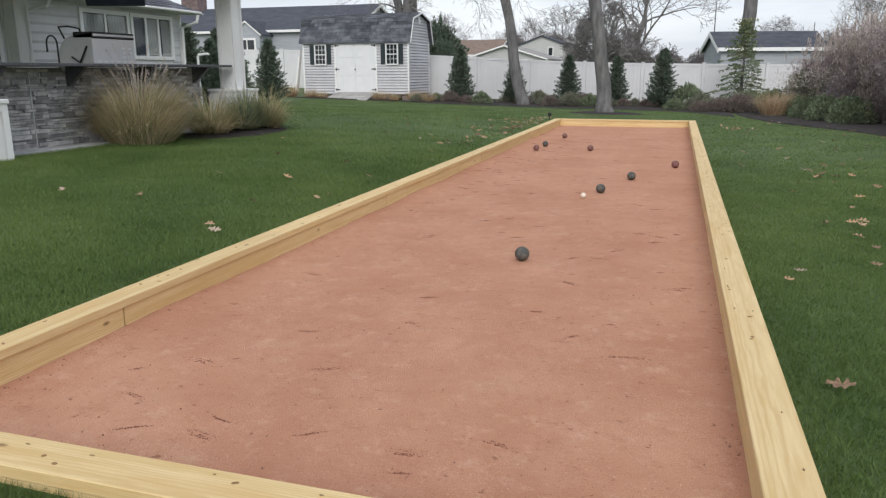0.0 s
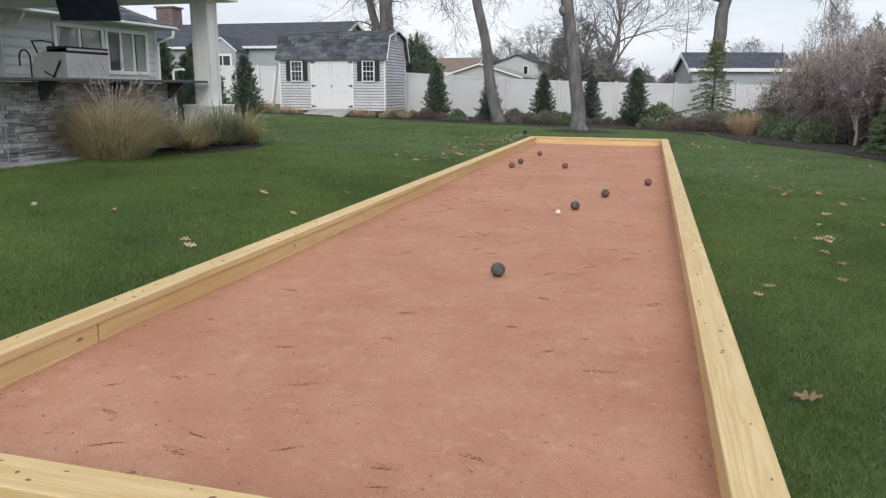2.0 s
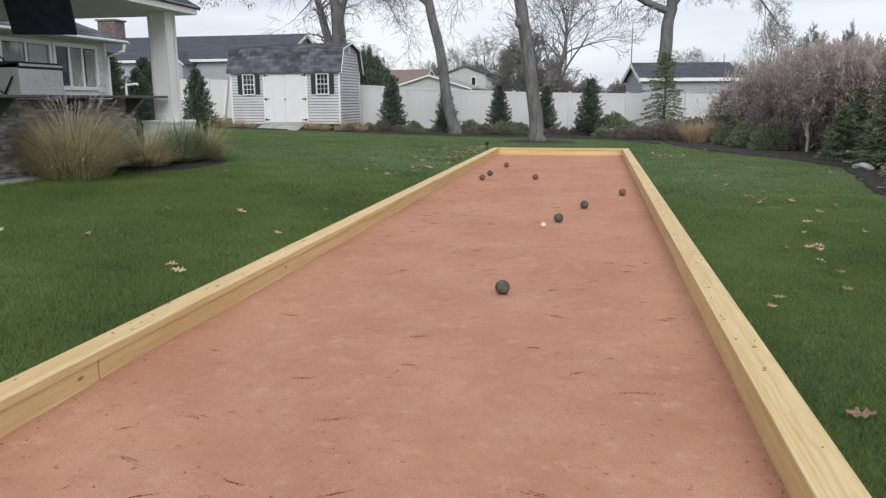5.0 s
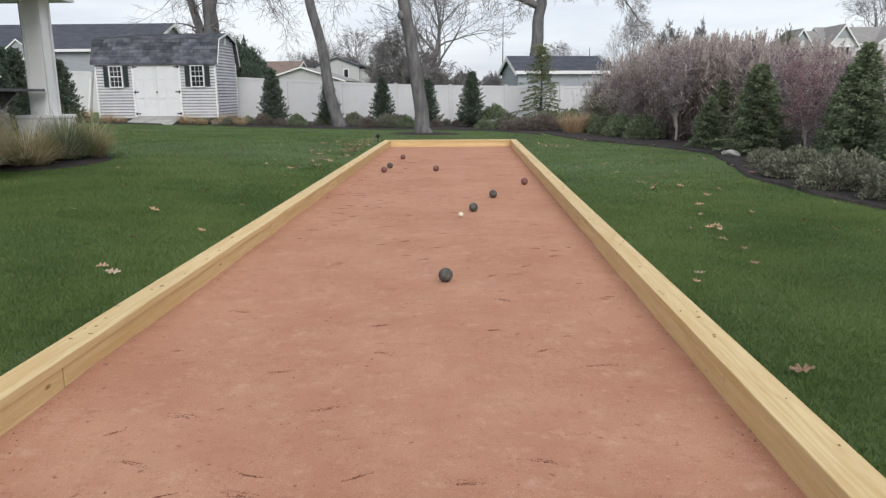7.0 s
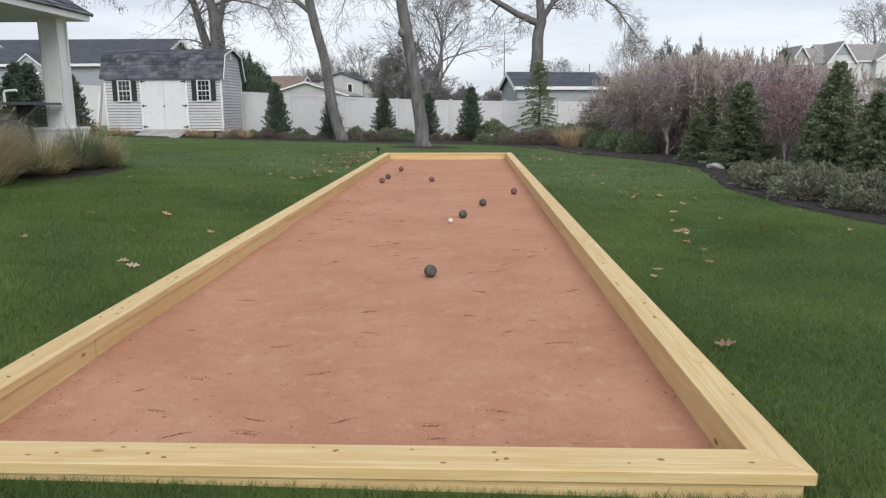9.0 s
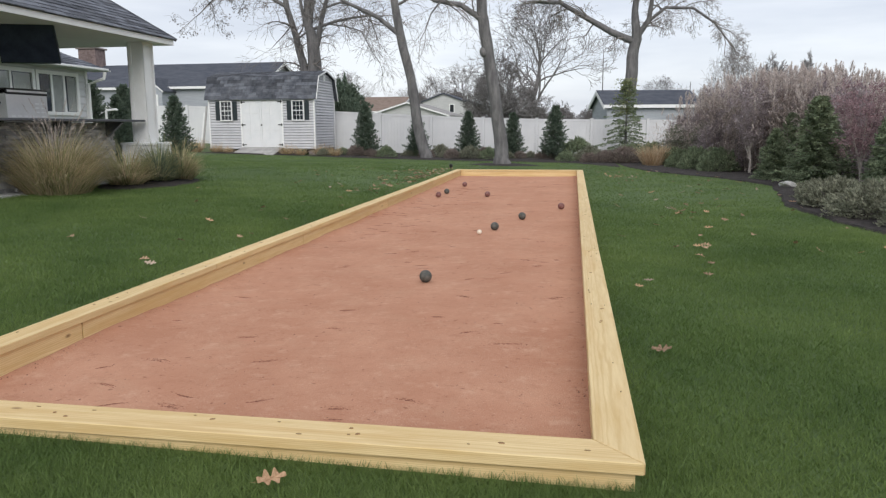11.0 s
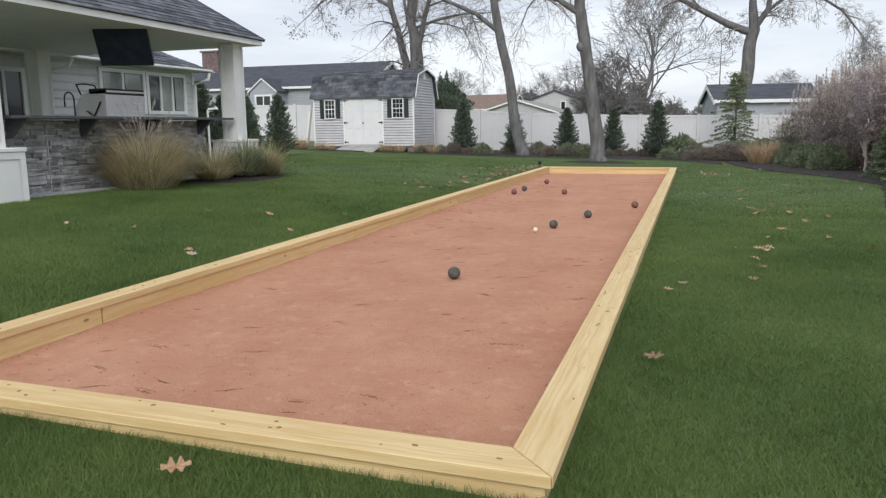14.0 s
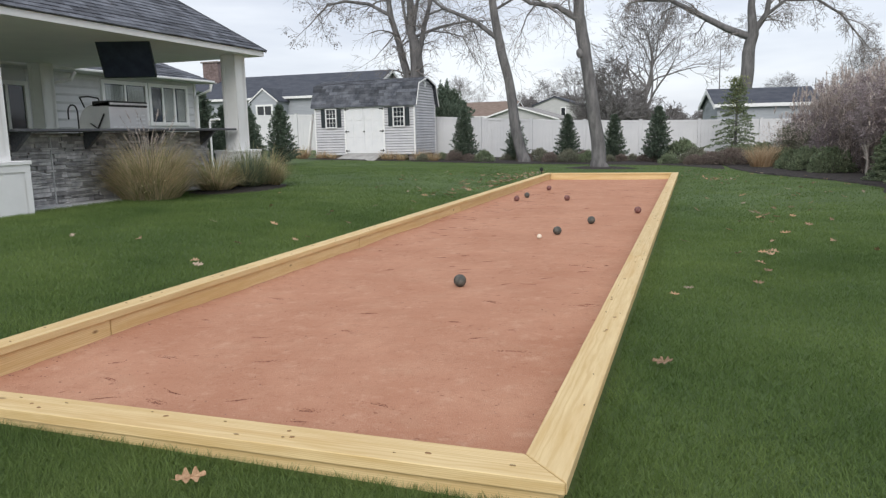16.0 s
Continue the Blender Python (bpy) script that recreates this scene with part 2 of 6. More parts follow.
FY = 32.0
fence = thing("fence", 0, FY, 0, label="white vinyl privacy fence with capped posts along the back", category="fence")
for k in range(-13, 9):
    x = -2.74 + 2.48 * k
    z = fence_top(x)
    bm = box(-0.065, 0.065, -0.065, 0.065, z - 1.95, z + 0.03, 0.006)
    bx(bm, -0.08, 0.08, -0.08, 0.08, z + 0.03, z + 0.05)
    part("post", bm, VINYL, fence).location.x = x
    za, zb = fence_top(x + 0.07), fence_top(x + 2.41)
    L = 2.34
    for name, lo, hi, th in (("top_rail", -0.10, 0.0, 0.03), ("panel", -1.70, -0.10, 0.012), ("bottom_rail", -1.82, -1.70, 0.03)):
        bm = bmesh.new()
        if name == "panel":
            cols = []
            for i in range(16):
                for u, q in ((i / 15 - 0.0016, th), (i / 15, th - 0.006), (i / 15 + 0.0016, th)):
                    u = min(max(u, 0), 1)
                    cols.append([bm.verts.new((L * u, s * q, za + (zb - za) * u + h)) for s in (-1, 1) for h in (lo, hi)])
            for a, b in zip(cols, cols[1:]):
                bm.faces.new((a[0], b[0], b[1], a[1])), bm.faces.new((a[2], a[3], b[3], b[2]))
        else:
            v = [bm.verts.new((L * u, s, za + (zb - za) * u + h)) for s in (-th, th) for u in (0, 1) for h in (lo, hi)]
            for f in ((0, 2, 3, 1), (4, 5, 7, 6), (0, 1, 5, 4), (2, 6, 7, 3), (1, 3, 7, 5), (0, 4, 6, 2)):
                bm.faces.new([v[i2] for i2 in f])
        part(name, bm, VINYL, fence).location.x = x + 0.07

# ---- finer materials: clay and pine ----
def nodes_of(m):
    n, l = m.node_tree.nodes, m.node_tree.links
    return n, l, n["Principled BSDF"]


def noise_node(n, l, vec, scale, detail=4.0, rough=0.6):
    t = n.new("ShaderNodeTexNoise")
    t.inputs["Scale"].default_value, t.inputs["Detail"].default_value, t.inputs["Roughness"].default_value = scale, detail, rough
    l.new(vec, t.inputs["Vector"])
    return t.outputs["Fac"]


def ramp(n, l, fac, a, b, lo=0.0, hi=1.0):
    r = n.new("ShaderNodeMapRange")
    r.inputs["From Min"].default_value, r.inputs["From Max"].default_value = a, b
    r.inputs["To Min"].default_value, r.inputs["To Max"].default_value = lo, hi
    l.new(fac, r.inputs[0])
    return r.outputs[0]


def blend(n, l, fac, a, colour):
    k = n.new("ShaderNodeMix")
    k.data_type = "RGBA"
    l.new(fac, k.inputs[0])
    l.new(a, k.inputs[6])
    k.inputs[7].default_value = (*colour, 1)
    return k.outputs[2]


def stretched(n, l, vec, scale):
    k = n.new("ShaderNodeMapping")
    k.inputs["Scale"].default_value = scale
    l.new(vec, k.inputs[0])
    return k.outputs[0]


def finish_clay(m):
    n, l, b = nodes_of(m)
    co = next(k for k in n if k.bl_idname == "ShaderNodeTexCoord").outputs["Object"]
    col = b.inputs["Base Color"].links[0].from_socket
    col = blend(n, l, ramp(n, l, noise_node(n, l, co, 2.6, 5, 0.7), 0.52, 0.68, 0, 0.55), col, (0.51, 0.29, 0.19))
    col = blend(n, l, ramp(n, l, noise_node(n, l, stretched(n, l, co, (3.0, 7.0, 1)), 1.1, 6, 0.75), 0.60, 0.70, 0, 0.6), col, (0.30, 0.125, 0.077))
    patch = n.new("ShaderNodeMath")
    patch.operation = "MULTIPLY"
    l.new(ramp(n, l, noise_node(n, l, co, 1.7, 4, 0.6), 0.40, 0.62, 0.15, 1), patch.inputs[0])
    l.new(ramp(n, l, noise_node(n, l, co, 130, 3, 0.8), 0.53, 0.66, 0, 0.9), patch.inputs[1])
    col = blend(n, l, patch.outputs[0], col, (0.64, 0.42, 0.295))
    col = blend(n, l, ramp(n, l, noise_node(n, l, co, 46, 3, 0.7), 0.60, 0.72, 0, 0.5), col, (0.25, 0.105, 0.066))
    col = blend(n, l, ramp(n, l, noise_node(n, l, co, 17, 2, 0.5), 0.70, 0.74, 0, 0.7), col, (0.17, 0.07, 0.05))
    col = blend(n, l, ramp(n, l, noise_node(n, l, co, 8.5, 6, 0.75), 0.50, 0.66, 0, 0.42), col, (0.41, 0.192, 0.119))
    col = blend(n, l, ramp(n, l, noise_node(n, l, co, 6.0, 6, 0.8), 0.54, 0.68, 0, 0.72), col, (0.60, 0.37, 0.258))
    dots = n.new("ShaderNodeTexVoronoi")
    dots.inputs["Scale"].default_value = 24.0
    l.new(co, dots.inputs["Vector"])
    col = blend(n, l, ramp(n, l, dots.outputs["Distance"], 0.05, 0.09, 0.75, 0), col, (0.66, 0.48, 0.36))
    l.new(col, b.inputs["Base Color"])
    bu = next(k for k in n if k.bl_idname == "ShaderNodeBump")
    bu.inputs["Strength"].default_value, bu.inputs["Distance"].default_value = 0.9, 0.008


finish_clay(CLAY)


def finish_pine(m):
    n, l, b = nodes_of(m)
    co = next(k for k in n if k.bl_idname == "ShaderNodeTexCoord").outputs["Object"]
    oi = next(k for k in n if k.bl_idname == "ShaderNodeObjectInfo").outputs["Random"]
    off = n.new("ShaderNodeCombineXYZ")
    l.new(ramp(n, l, oi, 0, 1, -0.15, 0.15), off.inputs[0])
    off.inputs[1].default_value = 0.09
    l.new(ramp(n, l, oi, 0, 1, 0, 30), off.inputs[2])
    ad = n.new("ShaderNodeVectorMath")
    l.new(co, ad.inputs[0])
    l.new(off.outputs[0], ad.inputs[1])
    v = ad.outputs[0]
    w = n.new("ShaderNodeTexWave")
    w.wave_type, w.rings_direction = "RINGS", "Z"
    w.inputs["Scale"].default_value, w.inputs["Distortion"].default_value = 44.0, 5.0
    w.inputs["Detail"].default_value, w.inputs["Detail Scale"].default_value = 2.0, 0.7
    l.new(stretched(n, l, v, (1, 1, 0.10)), w.inputs["Vector"])
    col = b.inputs["Base Color"].links[0].from_socket
    col = blend(n, l, ramp(n, l, w.outputs["Fac"], 0.5, 1.0, 0, 0.5), col, (0.55, 0.365, 0.15))
    col = blend(n, l, ramp(n, l, noise_node(n, l, stretched(n, l, v, (7, 7, 0.7)), 1.2, 3), 0.52, 0.68, 0, 0.38), col, (0.58, 0.36, 0.14))
    vo = n.new("ShaderNodeTexVoronoi")
    vo.inputs["Scale"].default_value = 2.1
    l.new(stretched(n, l, v, (2.2, 2.2, 1.0)), vo.inputs["Vector"])
    col = blend(n, l, ramp(n, l, vo.outputs["Distance"], 0.035, 0.075, 0.9, 0), col, (0.17, 0.085, 0.03))
    l.new(col, b.inputs["Base Color"])


finish_pine(PINE)

SCREW = mk("screw_hole", (0.14, 0.09, 0.042), (0.34, 0.24, 0.12), 60, 0.8, 0)
STONE = mk("ledger_stone", (0.28, 0.278, 0.28), (0.47, 0.462, 0.455), 7.0, 0.85, 0.9, 45, rnd=0.42, c3=(0.37, 0.365, 0.365))
GRANITE = mk("dark_granite", (0.06, 0.063, 0.07), (0.12, 0.125, 0.135), 40, 0.3, 0.03, 80)
STEEL = mk("stainless", (0.66, 0.65, 0.64), (0.74, 0.73, 0.72), 3, 0.45, 0.05, 60, metal=0.45)
BRONZE = mk("dark_bronze", (0.02, 0.02, 0.02), (0.04, 0.038, 0.035), 20, 0.45, 0)
# Television plastic; also the room's darkness painted behind curtained windows.
BLACK = mk("black_plastic_dark_room", (0.022, 0.03, 0.05), (0.04, 0.05, 0.075), 6, 0.5, 0.05, 60)
CEIL = mk("painted_ceiling", (0.78, 0.79, 0.80), (0.83, 0.84, 0.84), 1.5, 0.7, 0.05, 30)
HOUSE_SIDING = mk("grey_siding", (0.60, 0.605, 0.62), (0.68, 0.68, 0.695), 1.5, 0.65, 0.1, 40, rnd=0.05)
GREY_WALL = mk("grey_wall", (0.33, 0.35, 0.38), (0.40, 0.42, 0.445), 1.0, 0.75, 0.2, 25, stretch=(1, 1, 8))
PALE_WALL = mk("pale_wall", (0.43, 0.43, 0.43), (0.51, 0.51, 0.50), 1.0, 0.75, 0.2, 25, stretch=(1, 1, 8))
DARK_ROOF = mk("dark_roof", (0.055, 0.062, 0.08), (0.085, 0.092, 0.11), 1.6, 0.9, 0.7, 14, stretch=(1, 1, 4))
BROWN_ROOF = mk("brown_roof", (0.17, 0.125, 0.10), (0.25, 0.19, 0.155), 1.6, 0.9, 0.7, 14, stretch=(1, 1, 4))
GREY_ROOF = mk("grey_roof", (0.25, 0.24, 0.235), (0.33, 0.315, 0.30), 1.6, 0.9, 0.7, 14, stretch=(1, 1, 4))
BRICK = mk("chimney_brick", (0.15, 0.11, 0.105), (0.26, 0.20, 0.19), 6, 0.9, 0.6, 30, rnd=0.15)
SHUTTER = mk("shutter", (0.02, 0.03, 0.032), (0.035, 0.045, 0.05), 5, 0.55, 0.05, 40)
RAMP = mk("weathered_plank", (0.28, 0.27, 0.26), (0.42, 0.41, 0.39), 5, 0.9, 0.5, 50, rnd=0.15, stretch=(1, 0.15, 1))
BLOCK = mk("concrete_block", (0.16, 0.13, 0.12), (0.3, 0.26, 0.24), 8, 0.95, 0.6, 60)
CURTAIN = mk("curtain", (0.45, 0.44, 0.42), (0.6, 0.59, 0.56), 6, 0.9, 0.3, 20, stretch=(10, 10, 0.4))
PAVER = mk("bluestone", (0.42, 0.43, 0.44), (0.55, 0.555, 0.55), 5, 0.85, 0.3, 50)
GLASS = bpy.data.materials.new("window_glass")
GLASS.use_nodes = True
gb0 = GLASS.node_tree.nodes["Principled BSDF"]
gb0.inputs["Base Color"].default_value, gb0.inputs["Roughness"].default_value = (0.02, 0.025, 0.03, 1), 0.08
gb0.inputs["Specular IOR Level"].default_value = 0.6

CLEAR = bpy.data.materials.new("clear_glass")
CLEAR.use_nodes = True
cb0 = CLEAR.node_tree.nodes["Principled BSDF"]
cb0.inputs["Base Color"].default_value, cb0.inputs["Roughness"].default_value = (0.85, 0.9, 0.9, 1), 0.03
cb0.inputs["Transmission Weight"].default_value = 1.0

# ---- screws along the cap boards ----
sm = bmesh.new()
bmesh.ops.create_cone(sm, cap_ends=True, segments=10, radius1=0.0045, radius2=0.0045, depth=0.003)
screw_mesh = bpy.data.meshes.new("screw")
sm.to_mesh(screw_mesh)
sm.free()
random.seed(4)
spots = []
for sx in (-1, 1):
    y = 0.12
    while y < 17:
        for u in (0.035, 0.125):
            if random.random() < 0.34:
                spots.append((sx * (CAP_IN + u + random.uniform(-0.008, 0.008)), y + random.uniform(-0.02, 0.02), 90))
        y += random.uniform(0.36, 0.46)
for k in range(9):
    for v in (0.04, 0.125):
        if random.random() < 0.62:
            spots.append((-1.45 + 0.36 * k + random.uniform(-0.12, 0.12), -v + random.uniform(-0.015, 0.015), 0))
for x, y, r in spots:
    s = part("screw", screw_mesh, SCREW, border)
    s.matrix_basis = pose(x, y, CAP_Z + 0.0008, 0, 0, r) @ Matrix.Diagonal((random.uniform(0.9, 2.6), random.uniform(0.55, 0.95), 1, 1))


# ---- knots in the boards ----
KNOT = mk("knot", (0.16, 0.085, 0.035), (0.34, 0.20, 0.09), 90, 0.7, 0.2, 120)
sm = bmesh.new()
bmesh.ops.create_cone(sm, cap_ends=True, segments=14, radius1=0.012, radius2=0.009, depth=0.003)
knot_mesh = bpy.data.meshes.new("knot")
sm.to_mesh(knot_mesh)
sm.free()
random.seed(14)
knots = [(x, -random.uniform(0.03, 0.13), CAP_Z, 0) for x in (-1.3, -0.95, -0.62, -0.55, 0.05, 0.62, 0.66, 1.2)]
knots += [(sx * (CAP_IN + random.uniform(0.03, 0.13)), random.uniform(0.2, 16), CAP_Z, 0) for sx in (-1, 1) for _ in range(22)]
knots += [(x, -0.1775 + 0.004 * (x < 0), 0.143, 90) for x in (0.705, -0.4, -1.2)] + [(x, -0.1505, 0.095, 90) for x in (1.02, 0.1, -0.9)]
for x, y, z, tip in knots:
    s = part("knot", knot_mesh, KNOT, border)
    s.matrix_basis = pose(x, y, z + (0.0006 if not tip else 0), tip, 0, random.uniform(-30, 30) if not tip else 0) @ Matrix.Diagonal((random.uniform(0.5, 1.3), random.uniform(0.4, 0.8), 1, 1))


# ---- lap siding, windows ----
def lap_boards(parent, u0, u1, z0, z1, step, place, material, thick=0.02):
    """Lap boards along u from u0 to u1; place(u, out, z) gives the parent's coordinates."""
    k = max(1, round((z1 - z0) / step))
    h = (z1 - z0) / k
    for i in range(k):
        z = z0 + i * h
        bm = bmesh.new()
        v = [bm.verts.new(place(u, o, zz)) for u in (u0, u1) for o, zz in ((0, z), (thick, z + 0.28 * h), (0.004, z + h), (0, z + h))]
        for f in ((0, 1, 2, 3), (7, 6, 5, 4), (1, 5, 6, 2), (0, 4, 5, 1), (3, 2, 6, 7)):
            bm.faces.new([v[j] for j in f])
        bmesh.ops.recalc_face_normals(bm, faces=bm.faces)
        part("siding_board", bm, material, parent)


def window(parent, x, y, z, w, h, rz, panes=1, grid=(0, 0), frame_w=0.07, curtain=False):
    """A window whose outside faces its own -y; x, y, z is the middle of its sill line on the wall."""
    # The dark body stands in for the unlit room behind the panes.
    win = part("window", box(-w / 2, w / 2, 0.0, 0.05, 0, h), GLASS if not curtain else BLACK, parent)
    win.matrix_basis = pose(x, y, z, 0, 0, rz)
    part("frame", box(-w / 2, w / 2, -0.05, 0.02, h, h + frame_w), TRIM, win)
    part("sill", box(-w / 2, w / 2, -0.06, 0.02, -frame_w, 0), TRIM, win)
    for s in (-1, 1):
        part("frame", box(s * (w / 2 + frame_w / 2) - frame_w / 2, s * (w / 2 + frame_w / 2) + frame_w / 2, -0.05, 0.02, -frame_w, h + frame_w), TRIM, win)
    for i in range(1, panes):
        u = -w / 2 + w * i / panes
        part("mullion", box(u - 0.035, u + 0.035, -0.035, 0.02, 0, h), TRIM, win)
    for i in range(panes):
        a = -w / 2 + w * i / panes + 0.02
        pane = part("pane", box(a, a + w / panes - 0.04, -0.012, -0.008, 0.01, h - 0.01), CLEAR if curtain else GLASS, win)
        if curtain:
            pane.visible_shadow = False
            if i != 0 or panes == 2:
                hang = bmesh.new()
                cols = [[hang.verts.new((a + (w / panes - 0.04) * u / 24, -0.0035 + 0.0025 * math.sin(u * 1.9), zz)) for zz in (0.02, h - 0.02)] for u in range(3 * i, 25)]
                for p, q in zip(cols, cols[1:]):
                    hang.faces.new((p[0], q[0], q[1], p[1]))
                part("curtain", hang, CURTAIN, win, "pale gathered curtain")
    for i in range(1, grid[0]):
        u = -w / 2 + w * i / grid[0]
        part("muntin", box(u - 0.007, u + 0.007, -0.022, -0.004, 0, h), TRIM, win)
    for i in range(1, grid[1]):
        zz = h * i / grid[1]
        t = 0.018 if i * 2 == grid[1] else 0.007
        part("muntin", box(-w / 2, w / 2, -0.022, -0.004, zz - t, zz + t), TRIM, win)
    return win


def shingle_slope(parent, p0, p1, q0, q1, step, width, material, near=0):
    """Overlapping shingles on the slope from the eave p0-p1 up to q0-q1; the first rows as parts, the rest joined."""
    p0, p1, q0, q1 = Vector(p0), Vector(p1), Vector(q0), Vector(q1)
    up = ((q0 + q1) / 2 - (p0 + p1) / 2)
    nrm = (p1 - p0).cross(up).normalized()
    if nrm.z < 0:
        nrm = -nrm
    rows = max(1, round(up.length / step))
    verts, faces, count = [], [], 0
    for r in range(rows):
        a, b = r / rows, min(1.0, (r + 1.25) / rows)
        la, ra, lb, rb2 = p0.lerp(q0, a), p1.lerp(q1, a), p0.lerp(q0, b), p1.lerp(q1, b)
        k = max(1, round((ra - la).length / width))
        cuts = [0.0] + sorted(min(0.999, max(0.001, (i + random.uniform(-0.3, 0.3) + 0.5 * (r % 2)) / k)) for i in range(1, k)) + [1.0]
        for u, w in zip(cuts, cuts[1:]):
            t = random.uniform(0.010, 0.02)
            lo = [la.lerp(ra, u) + nrm * t, la.lerp(ra, w) + nrm * t]
            hi = [lb.lerp(rb2, w) + nrm * 0.002, lb.lerp(rb2, u) + nrm * 0.002]
            bot = [la.lerp(ra, u) - nrm * 0.002, la.lerp(ra, w) - nrm * 0.002]
            pts = lo + hi + bot
            fs = [(0, 1, 2, 3), (4, 5, 1, 0), (1, 5, 2), (0, 3, 4)]
            if count < near:
                part("shingle", mesh_of("shingle", pts, fs), material, parent)
            else:
                base = len(verts)
                verts.extend(pts)
                faces.extend(tuple(base + i for i in f) for f in fs)
            count += 1
    if verts:
        tagged(part("shingles", mesh_of("shingles", verts, faces), material, parent), kind="stuff")


# ---- garden shed ----
SX0, SX1, SY0, SY1, SZ0, SZ1 = -14.79, -9.80, 28.8, 31.55, 0.36, 2.62
shed = thing("garden_shed", -12.3, 28.8, 0.2, label="pale grey clapboard garden shed with a dark gambrel shingle roof", category="shed")
W2, D = (SX1 - SX0) / 2, SY1 - SY0
z0, z1, zb, zr = SZ0 - 0.2, SZ1 - 0.2, 3.50 - 0.2, 3.80 - 0.2
gable = [(0, z0), (D, z0), (D, z1), (D - 0.30, zb), (D / 2, zr), (0.30, zb), (0, z1)]
part("wall", prism(gable, "x", -W2 + 0.03, W2 - 0.03), SIDING, shed)
DXA, DXB = -0.90, 0.95
W2L, W2R = (-14.46 + 12.3, -13.41 + 12.3), (-11.09 + 12.3, -10.03 + 12.3)
front = lambda u, o, z: (u, -o, z)
lap_boards(shed, -W2, DXA - 0.08, z0, z1, 0.118, front, SIDING, 0.042)
lap_boards(shed, DXB + 0.08, W2, z0, z1, 0.118, front, SIDING, 0.042)
zz = z0
rows = 28
for i in range(rows):
    h = (zr - z0) / rows
    za = z0 + i * h
    mid = za + h / 2
    inset = 0 if mid < z1 else (0.30 * (mid - z1) / (zb - z1) if mid < zb else 0.30 + (D / 2 - 0.30) * (mid - zb) / (zr - zb))
    if D - 2 * inset < 0.1:
        continue
    bm = bmesh.new()
    v = [bm.verts.new((W2 - 0.03 + o, u, q)) for u in (inset, D - inset) for o, q in ((0, za), (0.042, za + 0.28 * h), (0.004, za + h), (0, za + h))]
    for f in ((0, 1, 2, 3), (7, 6, 5, 4), (1, 5, 6, 2), (0, 4, 5, 1), (3, 2, 6, 7)):
        bm.faces.new([v[j] for j in f])
    bmesh.ops.recalc_face_normals(bm, faces=bm.faces)
    part("siding_board", bm, SIDING, shed)
for u in (-W2 - 0.01, W2 - 0.05):
    part("corner_trim", box(u, u + 0.06, -0.048, 0.05, z0, z1), TRIM, shed)
part("corner_trim", box(W2 - 0.03, W2 + 0.012, D - 0.06, D, z0, z1), TRIM, shed)
ev, zv = 0.16, z1 - 0.04
roof_lines = [((-ev, zv), (0.24, zb + 0.05)), ((0.24, zb + 0.05), (D / 2, zr + 0.05)), ((D + ev, zv), (D - 0.24, zb + 0.05)), ((D - 0.24, zb + 0.05), (D / 2, zr + 0.05))]
random.seed(8)
for (ya, za), (yb, zb2) in roof_lines:
    part("roof_deck", prism([(ya, za - 0.05), (yb, zb2 - 0.05), (yb, zb2 - 0.004), (ya, za - 0.004)], "x", -W2 - 0.12, W2 + 0.12), SHED_SHINGLE, shed)
    shingle_slope(shed, (-W2 - 0.13, ya, za), (W2 + 0.13, ya, za), (-W2 - 0.13, yb, zb2), (W2 + 0.13, yb, zb2), 0.14, 0.42, SHED_SHINGLE, 80)
    part("rake_trim", prism([(ya, za - 0.06), (yb, zb2 - 0.06), (yb, zb2 + 0.005), (ya, za + 0.005)], "x", W2 + 0.125, W2 + 0.16), TRIM, shed)
part("gable_vent", box(W2 - 0.01, W2 + 0.02, D / 2 - 0.12, D / 2 + 0.12, zb - 0.12, zb + 0.14), TRIM, shed)
dz0, dz1 = 0.24, 2.38
part("door_frame", bx(bx(box(DXA - 0.08, DXA, -0.055, 0, dz0, dz1 + 0.07), DXB, DXB + 0.08, -0.05, 0, dz0, dz1 + 0.07), DXA, DXB, -0.05, 0, dz1, dz1 + 0.07), TRIM, shed)
DWHITE = mk("door_paint", (0.70, 0.71, 0.72), (0.76, 0.76, 0.76), 2, 0.45, 0.05, 30)
dw = (DXB - DXA) / 2 - 0.008
for sx in (-1, 1):
    cx = (DXA + DXB) / 2 + sx * (DXB - DXA) / 4
    dr = part("door", box(-dw / 2, dw / 2, -0.045, 0, dz0 + 0.01, dz1 - 0.005, 0.004), DWHITE, shed)
    dr.location.x = cx
    for r, (a, b) in enumerate(((0.12, 0.62), (0.74, 1.38), (1.50, 2.02))):
        for c in (-1, 1):
            part("panel", prism([(c * dw / 4 - 0.15, dz0 + a), (c * dw / 4 + 0.15, dz0 + a), (c * dw / 4 + 0.15, dz0 + b), (c * dw / 4 - 0.15, dz0 + b)], "y", -0.060, -0.044), DWHITE, dr)
    for hz in (0.12, 1.0, 2.0):
        hb = box(sx * dw / 2 - sx * 0.16, sx * (dw / 2 + 0.05), -0.068, -0.058, dz0 + hz - 0.02, dz0 + hz + 0.02)
        bx(hb, sx * dw / 2 - 0.015, sx * dw / 2 + 0.015, -0.068, -0.045, dz0 + hz - 0.06, dz0 + hz + 0.06)
        part("hinge", hb, BRONZE, dr, "black strap hinge")
    if sx == -1:
        part("handle", box(dw / 2 - 0.03, dw / 2 + 0.02, -0.09, -0.045, dz0 + 0.96, dz0 + 1.02, 0.006), BRONZE, dr, "black latch handle")
